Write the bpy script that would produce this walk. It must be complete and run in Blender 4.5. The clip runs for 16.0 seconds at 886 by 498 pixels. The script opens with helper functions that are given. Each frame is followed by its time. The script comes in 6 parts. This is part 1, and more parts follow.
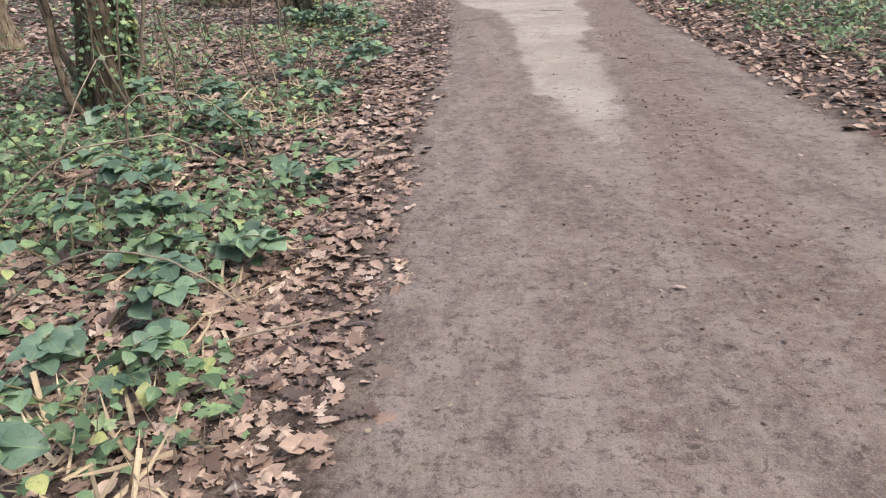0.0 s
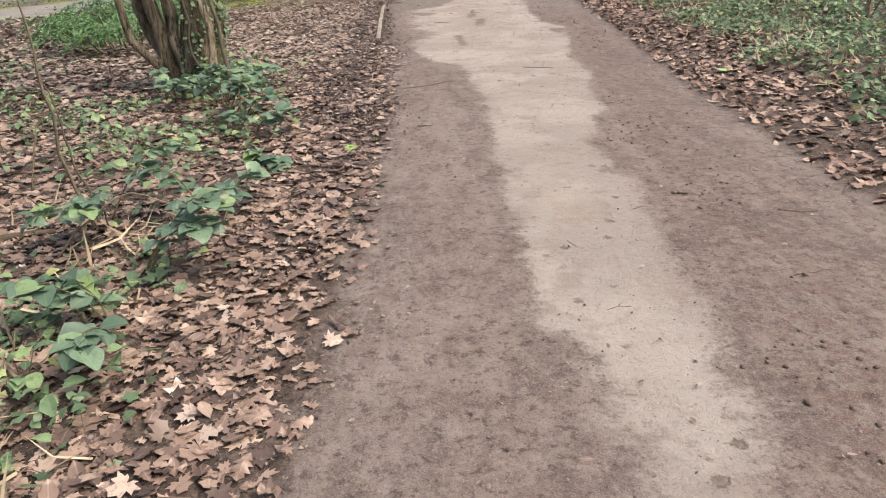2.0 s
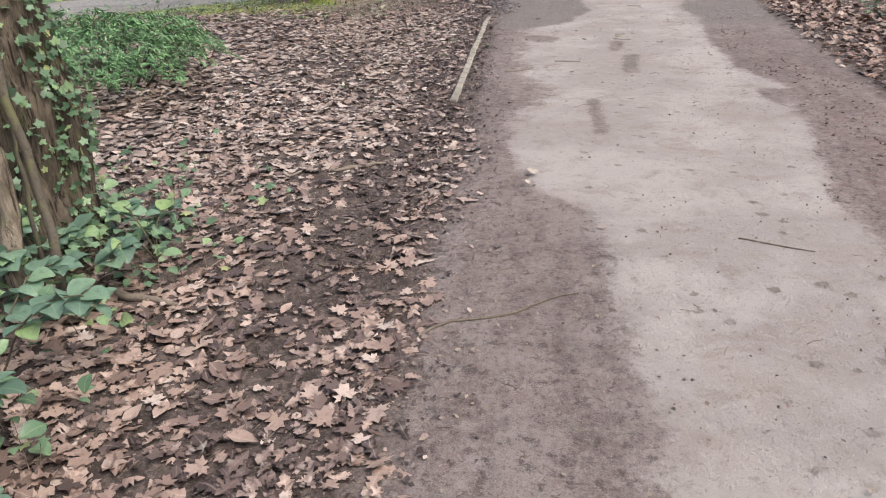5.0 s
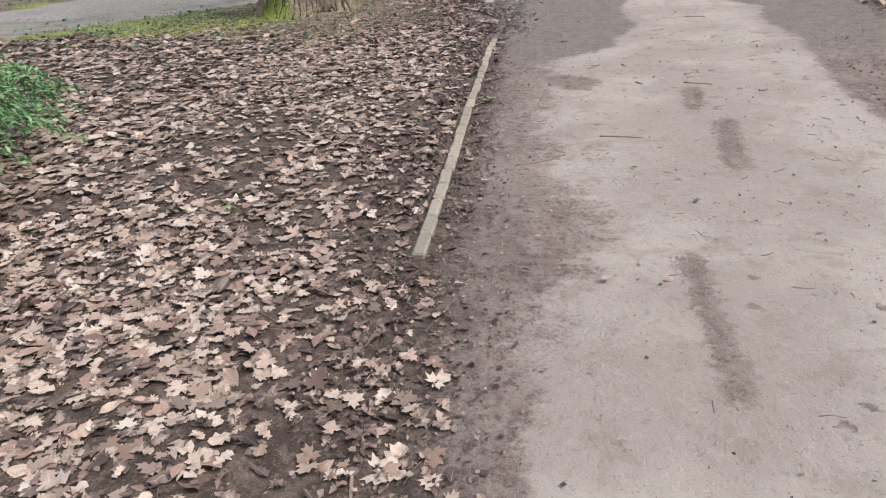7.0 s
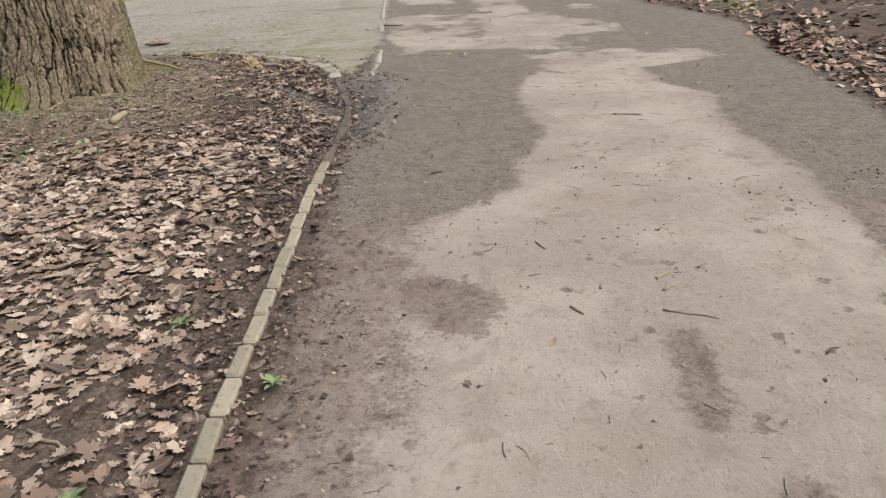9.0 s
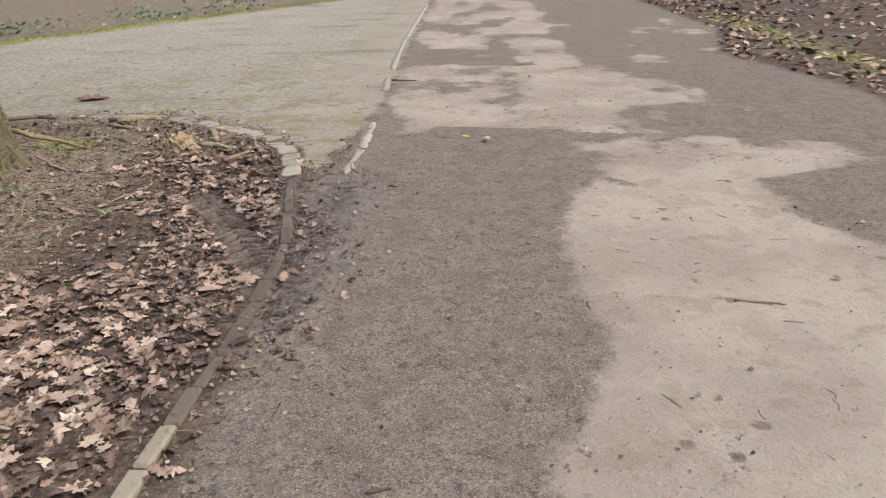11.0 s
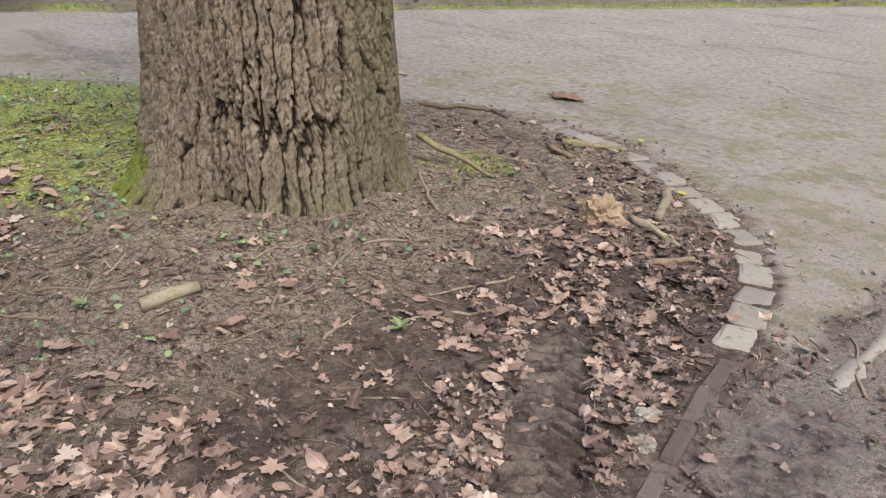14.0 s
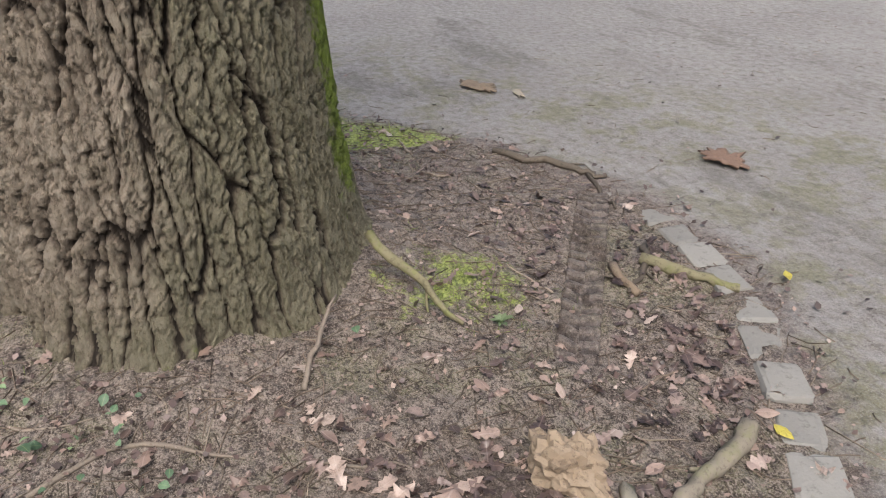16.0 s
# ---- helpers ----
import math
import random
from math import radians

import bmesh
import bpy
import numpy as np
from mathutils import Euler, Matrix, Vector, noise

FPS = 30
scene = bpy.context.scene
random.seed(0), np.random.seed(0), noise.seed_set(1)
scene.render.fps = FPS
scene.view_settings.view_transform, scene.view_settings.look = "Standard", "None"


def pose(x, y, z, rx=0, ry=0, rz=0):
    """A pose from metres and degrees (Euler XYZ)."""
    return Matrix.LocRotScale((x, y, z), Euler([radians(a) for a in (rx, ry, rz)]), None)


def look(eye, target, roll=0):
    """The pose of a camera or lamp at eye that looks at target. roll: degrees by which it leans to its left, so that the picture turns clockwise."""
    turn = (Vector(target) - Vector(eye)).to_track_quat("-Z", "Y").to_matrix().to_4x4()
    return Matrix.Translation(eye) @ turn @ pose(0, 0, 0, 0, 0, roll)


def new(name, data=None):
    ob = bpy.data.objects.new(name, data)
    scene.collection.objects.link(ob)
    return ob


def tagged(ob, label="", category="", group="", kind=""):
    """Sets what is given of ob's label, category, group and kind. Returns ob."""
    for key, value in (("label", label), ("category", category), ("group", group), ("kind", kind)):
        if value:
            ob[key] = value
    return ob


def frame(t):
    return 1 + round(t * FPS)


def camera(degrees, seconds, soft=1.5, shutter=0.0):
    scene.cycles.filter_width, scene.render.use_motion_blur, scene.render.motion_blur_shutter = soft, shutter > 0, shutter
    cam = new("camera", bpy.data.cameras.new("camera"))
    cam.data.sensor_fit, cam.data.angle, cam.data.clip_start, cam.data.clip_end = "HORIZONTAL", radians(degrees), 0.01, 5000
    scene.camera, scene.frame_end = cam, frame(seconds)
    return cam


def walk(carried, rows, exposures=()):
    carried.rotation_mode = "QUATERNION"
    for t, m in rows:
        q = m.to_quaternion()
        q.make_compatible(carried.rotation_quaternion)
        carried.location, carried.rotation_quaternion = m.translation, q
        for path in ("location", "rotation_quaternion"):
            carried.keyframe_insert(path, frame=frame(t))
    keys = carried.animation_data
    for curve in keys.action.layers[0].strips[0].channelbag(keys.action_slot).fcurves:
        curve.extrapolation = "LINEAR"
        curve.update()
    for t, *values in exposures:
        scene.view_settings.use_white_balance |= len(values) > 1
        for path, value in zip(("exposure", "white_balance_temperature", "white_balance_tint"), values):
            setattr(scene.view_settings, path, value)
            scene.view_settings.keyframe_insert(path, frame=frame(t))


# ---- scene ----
cam = camera(62.6, 16.0, soft=1.1)
PATH = [
    (0, (0.059, 0.372, 1.35), (0.066, 2.192, 0.521), -2.5),
    (0.5, (0.105, 1.23, 1.363), (0.139, 3.052, 0.539), -2.3),
    (1, (0.154, 2.118, 1.415), (0.193, 3.943, 0.599), -2.8),
    (1.5, (0.266, 2.993, 1.456), (0.328, 4.817, 0.639), -3.1),
    (2, (0.395, 3.856, 1.444), (0.484, 5.683, 0.634), -2.3),
    (2.5, (0.555, 4.656, 1.469), (0.683, 6.475, 0.648), -1.3),
    (3, (0.675, 5.433, 1.489), (0.837, 7.249, 0.667), -0.5),
    (3.5, (0.801, 6.198, 1.507), (0.936, 8.016, 0.685), -0.7),
    (4, (0.801, 7.003, 1.497), (0.815, 8.822, 0.666), -1.6),
    (4.2, (0.772, 7.32, 1.507), (0.73, 9.137, 0.673), -1.8),
    (6.3, (0.726, 10.688, 1.455), (0.363, 12.446, 0.572), -3.1),
    (6.5, (0.715, 11.02, 1.446), (0.377, 12.784, 0.565), -3.5),
    (7, (0.657, 11.811, 1.452), (0.382, 13.58, 0.562), -4.0),
    (7.5, (0.665, 12.615, 1.44), (0.468, 14.392, 0.544), -4.3),
    (8, (0.686, 13.386, 1.461), (0.593, 15.167, 0.556), -3.7),
    (8.5, (0.77, 14.233, 1.453), (0.761, 16.02, 0.555), -2.8),
    (9, (0.845, 15.054, 1.461), (0.858, 16.863, 0.608), -2.3),
    (9.5, (0.903, 15.875, 1.467), (0.901, 17.708, 0.668), -1.5),
    (11.8, (1.178, 18.258, 1.403), (0.91, 20.07, 0.6), -0.7),
    (12, (1.172, 18.394, 1.398), (0.825, 20.188, 0.585), -0.2),
    (12.5, (1.104, 18.705, 1.396), (0.516, 20.414, 0.541), 0.9),
    (13, (1.041, 19.063, 1.378), (0.198, 20.641, 0.485), 1.3),
    (13.5, (0.912, 19.407, 1.382), (-0.164, 20.836, 0.489), 1.5),
    (14, (0.713, 19.844, 1.401), (-0.543, 21.132, 0.528), 2.0),
    (14.5, (0.522, 20.376, 1.417), (-0.861, 21.521, 0.536), 2.0),
    (15, (0.416, 20.934, 1.424), (-1.076, 21.905, 0.512), 1.3),
    (15.5, (0.368, 21.448, 1.42), (-1.216, 22.222, 0.475), -0.1),
    (16, (0.125, 21.919, 1.432), (-1.5, 22.56, 0.458), -0.3),
]
walk(cam, [(t, look(eye, target, roll)) for t, eye, target, roll in PATH], exposures=((0.0, 0.97, 6650, 10), (2.0, 0.97, 7100, 10), (3.2, 0.97, 7000, 10), (4.0, 0.93, 6350, 10), (7.0, 0.82, 6400, 8), (7.5, 0.87, 6550, 7), (8.5, 0.71, 7000, 4), (9.5, 0.72, 7000, 4), (12.5, 0.78, 6900, 10), (14.0, 0.79, 6650, 10), (15.0, 0.77, 6350, 10), (16.0, 0.68, 6250, 10)))

# ---- world and light: overcast daylight under bare trees ----
world = bpy.data.worlds.new("overcast_sky")
scene.world = world
world.use_nodes = True
_wt = world.node_tree
_sky = _wt.nodes.new("ShaderNodeTexSky")
_sky.sky_type = 'NISHITA'
_sky.sun_disc = False
_sky.sun_elevation = radians(57)
_sky.sun_rotation = radians(112)
_sky.air_density = 1.0
_sky.dust_density = 6.0
_sky.ozone_density = 0.6
_wt.links.new(_sky.outputs[0], _wt.nodes["Background"].inputs[0])
_wt.nodes["Background"].inputs[1].default_value = 0.105
sun_data = bpy.data.lights.new("sun", 'SUN')
sun_data.energy = 1.45
sun_data.angle = radians(42)
sun_data.color = (1.0, 0.95, 0.88)
sun = new("sun", sun_data)
sun.matrix_world = pose(0, 0, 20, 33, 0, 68)

rng = np.random.default_rng(7)

# ---- node helpers ----


def mat_new(name):
    m = bpy.data.materials.new(name)
    m.use_nodes = True
    return m, m.node_tree, m.node_tree.nodes["Principled BSDF"]


def put_in(t, sock, v):
    if isinstance(v, bpy.types.NodeSocket):
        t.links.new(v, sock)
    elif isinstance(v, tuple) and len(v) == 3 and sock.type == 'RGBA':
        sock.default_value = (*v, 1)
    else:
        sock.default_value = v


def coords(t, sx=1, sy=1, sz=1):
    c = t.nodes.new("ShaderNodeTexCoord")
    m = t.nodes.new("ShaderNodeMapping")
    m.inputs["Scale"].default_value = (sx, sy, sz)
    t.links.new(c.outputs["Object"], m.inputs[0])
    return m.outputs[0]


def n_noise(t, scale, detail=3, rough=0.6, vec=None, dist=0.0):
    n = t.nodes.new("ShaderNodeTexNoise")
    n.inputs["Scale"].default_value = scale
    n.inputs["Detail"].default_value = detail
    n.inputs["Roughness"].default_value = rough
    n.inputs["Distortion"].default_value = dist
    t.links.new(vec if vec is not None else coords(t), n.inputs["Vector"])
    return n.outputs["Fac"]


def n_cells(t, scale, feature='F1', vec=None, out="Distance"):
    n = t.nodes.new("ShaderNodeTexVoronoi")
    n.feature = feature
    n.inputs["Scale"].default_value = scale
    t.links.new(vec if vec is not None else coords(t), n.inputs["Vector"])
    return n.outputs[out]


def n_math(t, op, a, b=0.0, c=0.0, clamp=False):
    n = t.nodes.new("ShaderNodeMath")
    n.operation = op
    n.use_clamp = clamp
    for i, v in enumerate((a, b, c)):
        put_in(t, n.inputs[i], v)
    return n.outputs[0]


def n_step(t, v, lo, hi, a=0.0, b=1.0):
    n = t.nodes.new("ShaderNodeMapRange")
    n.interpolation_type = 'SMOOTHSTEP'
    for i, x in enumerate((v, lo, hi, a, b)):
        put_in(t, n.inputs[i], x)
    return n.outputs[0]


def n_mix(t, fac, a, b):
    n = t.nodes.new("ShaderNodeMix")
    n.data_type = 'RGBA'
    put_in(t, n.inputs[0], fac)
    put_in(t, n.inputs[6], a)
    put_in(t, n.inputs[7], b)
    return n.outputs[2]


def n_ramp(t, fac, stops):
    n = t.nodes.new("ShaderNodeValToRGB")
    e = n.color_ramp.elements
    while len(e) < len(stops):
        e.new(0.5)
    for el, (p, c) in zip(e, stops):
        el.position = p
        el.color = (*c, 1)
    t.links.new(fac, n.inputs[0])
    return n.outputs[0]


def n_attr(t, name):
    n = t.nodes.new("ShaderNodeAttribute")
    n.attribute_name = name
    return n.outputs["Fac"]


def n_bump(t, p, height, strength=0.5, dist=0.01):
    n = t.nodes.new("ShaderNodeBump")
    n.inputs["Strength"].default_value = strength
    n.inputs["Distance"].default_value = dist
    t.links.new(height, n.inputs["Height"])
    t.links.new(n.outputs[0], p.inputs["Normal"])


def n_island(t):
    return t.nodes.new("ShaderNodeNewGeometry").outputs["Random Per Island"]


def n_objrand(t):
    return t.nodes.new("ShaderNodeObjectInfo").outputs["Random"]


# ---- materials ----


def make_ground_mat():
    m, t, p = mat_new("woodland_ground")
    big = n_noise(t, 0.9, 4)
    mid = n_noise(t, 6, 5, 0.65)
    clod = n_noise(t, 17, 6, 0.72)
    fine = n_noise(t, 48, 5, 0.75)
    grit = n_noise(t, 190, 2, 0.6)
    streak = n_noise(t, 4, 5, 0.7, coords(t, 1.5, 0.8, 1))
    dent = n_math(t, 'ADD', n_cells(t, 6.0), n_math(t, 'MULTIPLY', n_math(t, 'SUBTRACT', fine, 0.5), 0.35))
    dentm = n_math(t, 'MULTIPLY', n_step(t, dent, 0.19, 0.09), n_step(t, n_noise(t, 2.3, 3), 0.48, 0.54))
    wob = n_math(t, 'MULTIPLY', n_math(t, 'SUBTRACT', n_noise(t, 3.2, 7, 0.75), 0.5), 0.42)
    wob2 = n_math(t, 'MULTIPLY', n_math(t, 'SUBTRACT', clod, 0.5), 0.3)
    # humus soil
    soil = n_mix(t, n_step(t, mid, 0.4, 0.6), (0.05, 0.037, 0.032), (0.108, 0.083, 0.072))
    trod = n_mix(t, n_step(t, mid, 0.4, 0.6), (0.128, 0.104, 0.085), (0.21, 0.176, 0.145))
    soil = n_mix(t, n_step(t, clod, 0.52, 0.62, 0, 0.5), soil, (0.15, 0.119, 0.105))
    soil = n_mix(t, n_step(t, clod, 0.48, 0.39, 0, 0.75), soil, (0.045, 0.034, 0.028))
    soil = n_mix(t, n_step(t, fine, 0.47, 0.39, 0, 0.75), soil, (0.04, 0.03, 0.025))
    soil = n_mix(t, n_step(t, fine, 0.56, 0.64, 0, 0.4), soil, (0.25, 0.205, 0.183))
    soil = n_mix(t, n_step(t, grit, 0.6, 0.68, 0, 0.3), soil, (0.33, 0.28, 0.25))
    trod = n_mix(t, n_step(t, n_noise(t, 1.6, 6, 0.75), 0.5, 0.62, 0, 0.55), trod, (0.165, 0.168, 0.082))
    trod = n_mix(t, n_step(t, clod, 0.45, 0.37, 0, 0.6), trod, (0.06, 0.044, 0.037))
    trod = n_mix(t, n_step(t, fine, 0.485, 0.42, 0, 0.85), trod, (0.045, 0.033, 0.028))
    trod = n_mix(t, n_step(t, fine, 0.535, 0.585, 0, 0.75), trod, (0.29, 0.238, 0.2))
    trod = n_mix(t, n_step(t, grit, 0.56, 0.63, 0, 0.5), trod, (0.35, 0.3, 0.255))
    trod = n_mix(t, n_step(t, grit, 0.45, 0.38, 0, 0.6), trod, (0.04, 0.03, 0.026))
    speck = n_noise(t, 95, 4, 0.8)
    trod = n_mix(t, n_step(t, speck, 0.54, 0.6, 0, 0.35), trod, (0.36, 0.305, 0.262))
    trod = n_mix(t, n_step(t, speck, 0.46, 0.4, 0, 0.55), trod, (0.03, 0.022, 0.019))
    soil = n_mix(t, n_attr(t, "trodden"), soil, trod)
    moss = n_mix(t, n_step(t, n_noise(t, 60, 5, 0.8), 0.4, 0.6), (0.1, 0.125, 0.03), (0.37, 0.43, 0.12))
    mossf = n_step(t, n_math(t, 'ADD', n_attr(t, "moss"), n_math(t, 'MULTIPLY', n_math(t, 'SUBTRACT', n_noise(t, 9, 7, 0.85), 0.5), 2.4)), 0.5, 0.8, 0, 0.9)
    soil = n_mix(t, mossf, soil, moss)
    # damp trodden path
    dirt = n_mix(t, n_step(t, streak, 0.36, 0.62), (0.14, 0.11, 0.105), (0.268, 0.227, 0.216))
    dirt = n_mix(t, n_step(t, big, 0.5, 0.68, 0, 0.35), dirt, (0.3, 0.26, 0.24))
    dirt = n_mix(t, n_step(t, n_noise(t, 8, 5, 0.7, dist=1.2), 0.47, 0.6, 0, 0.7), dirt, (0.2, 0.155, 0.145))
    dirt = n_mix(t, n_step(t, n_noise(t, 11, 5, 0.7, dist=1.4), 0.53, 0.63, 0, 0.6), dirt, (0.25, 0.222, 0.19))
    dirt = n_mix(t, n_step(t, n_noise(t, 13, 6, 0.75, dist=0.8), 0.57, 0.63, 0, 0.75), dirt, (0.085, 0.066, 0.06))
    dirt = n_mix(t, n_math(t, 'MULTIPLY', n_attr(t, "rust"), n_step(t, n_noise(t, 9, 6, 0.8, dist=0.7), 0.42, 0.54, 0, 0.75)), dirt, (0.16, 0.106, 0.095))
    smear = n_noise(t, 1.3, 5, 0.65, coords(t, 1.7, 0.6, 1), 0.5)
    dirt = n_mix(t, n_step(t, smear, 0.52, 0.62, 0, 0.45), dirt, (0.12, 0.094, 0.088))
    dirt = n_mix(t, n_step(t, smear, 0.46, 0.38, 0, 0.4), dirt, (0.29, 0.252, 0.236))
    dirt = n_mix(t, n_step(t, clod, 0.53, 0.63, 0, 0.55), dirt, (0.275, 0.24, 0.218))
    dirt = n_mix(t, n_step(t, clod, 0.46, 0.37, 0, 0.8), dirt, (0.07, 0.054, 0.048))
    dirt = n_mix(t, n_step(t, fine, 0.45, 0.38, 0, 0.45), dirt, (0.065, 0.05, 0.045))
    dirt = n_mix(t, n_step(t, fine, 0.56, 0.64, 0, 0.4), dirt, (0.31, 0.275, 0.25))
    dirt = n_mix(t, n_step(t, grit, 0.58, 0.64, 0, 0.4), dirt, (0.34, 0.305, 0.28))
    dirt = n_mix(t, n_step(t, grit, 0.42, 0.36, 0, 0.4), dirt, (0.06, 0.047, 0.042))
    # coarse asphalt with grit
    stone = n_cells(t, 95, out="Color")
    bw = t.nodes.new("ShaderNodeRGBToBW")
    t.links.new(stone, bw.inputs[0])
    asph = n_mix(t, bw.outputs[0], (0.1, 0.087, 0.081), (0.275, 0.246, 0.228))
    asph = n_mix(t, n_step(t, mid, 0.42, 0.6, 0, 0.6), asph, (0.13, 0.108, 0.099))
    asph = n_mix(t, n_step(t, clod, 0.45, 0.37, 0, 0.7), asph, (0.055, 0.045, 0.04))
    asph = n_mix(t, n_step(t, clod, 0.55, 0.64, 0, 0.5), asph, (0.26, 0.225, 0.2))
    asph = n_mix(t, n_step(t, grit, 0.58, 0.64, 0, 0.7), asph, (0.4, 0.375, 0.345))
    asph = n_mix(t, n_step(t, speck, 0.45, 0.39, 0, 0.6), asph, (0.05, 0.041, 0.037))
    asph = n_mix(t, n_step(t, speck, 0.57, 0.63, 0, 0.4), asph, (0.33, 0.3, 0.275))
    dirt = n_mix(t, n_step(t, n_math(t, 'ADD', n_attr(t, "asphalt"), wob), 0.4, 0.6), dirt, asph)
    # dry sandy crust
    dry = n_mix(t, n_step(t, big, 0.42, 0.58), (0.318, 0.284, 0.27), (0.396, 0.362, 0.343))
    dry = n_mix(t, n_step(t, n_noise(t, 4.2, 5, 0.6, dist=0.6), 0.53, 0.66, 0, 0.5), dry, (0.24, 0.198, 0.178))
    dry = n_mix(t, n_step(t, n_noise(t, 1.9, 4, 0.6), 0.52, 0.68, 0, 0.4), dry, (0.31, 0.255, 0.222))
    dry = n_mix(t, n_step(t, n_noise(t, 2.6, 6, 0.7), 0.5, 0.66, 0, 0.4), dry, (0.27, 0.236, 0.21))
    dry = n_mix(t, n_step(t, clod, 0.43, 0.35, 0, 0.4), dry, (0.19, 0.155, 0.132))
    dry = n_mix(t, n_step(t, clod, 0.55, 0.64, 0, 0.35), dry, (0.43, 0.39, 0.362))
    dry = n_mix(t, n_step(t, fine, 0.41, 0.35, 0, 0.6), dry, (0.19, 0.155, 0.132))
    dry = n_mix(t, n_step(t, grit, 0.58, 0.68, 0, 0.25), dry, (0.5, 0.465, 0.42))
    dry = n_mix(t, n_math(t, 'MULTIPLY', dentm, n_step(t, clod, 0.35, 0.6, 0.45, 0.9)), dry, (0.17, 0.137, 0.118))
    dryf = n_step(t, n_math(t, 'ADD', n_attr(t, "dry"), n_math(t, 'ADD', wob, n_math(t, 'MULTIPLY', n_math(t, 'SUBTRACT', fine, 0.5), 0.16))), -0.045, 0.055)
    dryf = n_math(t, 'MULTIPLY', dryf, n_step(t, n_math(t, 'ADD', n_attr(t, "dry"), n_math(t, 'MULTIPLY', n_math(t, 'SUBTRACT', n_noise(t, 2.1, 6, 0.75), 0.5), 1.2)), -0.2, 0.15, 0.62, 1.0))
    dryf = n_math(t, 'MULTIPLY', dryf, n_step(t, n_math(t, 'ADD', n_attr(t, "spot"), n_math(t, 'MULTIPLY', wob2, 1.1)), 0.03, -0.025))
    pav = n_mix(t, dryf, dirt, dry)
    # lighter road
    road = n_mix(t, n_step(t, n_noise(t, 1.3, 5, 0.65), 0.35, 0.65), (0.28, 0.26, 0.245), (0.38, 0.362, 0.345))
    road = n_mix(t, n_step(t, bw.outputs[0], 0.0, 1.0, 0.0, 0.8), road, (0.35, 0.33, 0.305))
    road = n_mix(t, n_step(t, grit, 0.57, 0.68, 0, 0.45), road, (0.45, 0.43, 0.4))
    road = n_mix(t, n_math(t, 'MULTIPLY', n_step(t, n_noise(t, 2.6, 6, 0.75), 0.45, 0.6, 0, 0.75), n_attr(t, "algae")), road, (0.2, 0.192, 0.105))
    road = n_mix(t, n_step(t, clod, 0.45, 0.37, 0, 0.6), road, (0.14, 0.125, 0.11))
    road = n_mix(t, n_step(t, n_noise(t, 1.1, 5, 0.7, coords(t, 0.5, 1.4, 1)), 0.54, 0.64, 0, 0.6), road, (0.15, 0.138, 0.122))
    road = n_mix(t, n_step(t, speck, 0.45, 0.39, 0, 0.5), road, (0.12, 0.107, 0.095))
    road = n_mix(t, n_step(t, speck, 0.56, 0.62, 0, 0.4), road, (0.45, 0.43, 0.4))
    road = n_mix(t, n_step(t, fine, 0.45, 0.38, 0, 0.4), road, (0.17, 0.155, 0.135))
    pav = n_mix(t, n_step(t, n_math(t, 'ADD', n_attr(t, "road"), wob), -0.04, 0.05), pav, road)
    pav = n_mix(t, 0.15, pav, (0.05, 0.041, 0.037))
    col = n_mix(t, n_step(t, n_math(t, 'ADD', n_attr(t, "paved"), wob), -0.12, 0.1), soil, pav)
    col = n_mix(t, n_step(t, n_math(t, 'ADD', n_attr(t, "mud"), wob), 0.3, 0.7, 0, 0.8), col, n_mix(t, n_step(t, clod, 0.4, 0.62), (0.03, 0.023, 0.02), (0.14, 0.113, 0.1)))
    t.links.new(col, p.inputs["Base Color"])
    wet = n_math(t, 'MULTIPLY', n_attr(t, "wet"), n_step(t, mid, 0.36, 0.56))
    wet = n_math(t, 'MAXIMUM', wet, n_math(t, 'MULTIPLY', n_attr(t, "trodden"), n_step(t, clod, 0.44, 0.58, 0.1, 0.5)))
    t.links.new(n_step(t, wet, 0.1, 0.8, 0.88, 0.24), p.inputs["Roughness"])
    t.links.new(n_step(t, wet, 0.1, 0.8, 0.28, 0.65), p.inputs["Specular IOR Level"])
    h = n_math(t, 'ADD', n_math(t, 'MULTIPLY', clod, 1.3), n_math(t, 'ADD', n_math(t, 'MULTIPLY', fine, 0.6), n_math(t, 'MULTIPLY', grit, 0.22)))
    h = n_math(t, 'SUBTRACT', h, n_math(t, 'MULTIPLY', dentm, 0.35))
    n_bump(t, p, h, 1.0, 0.011)
    return m


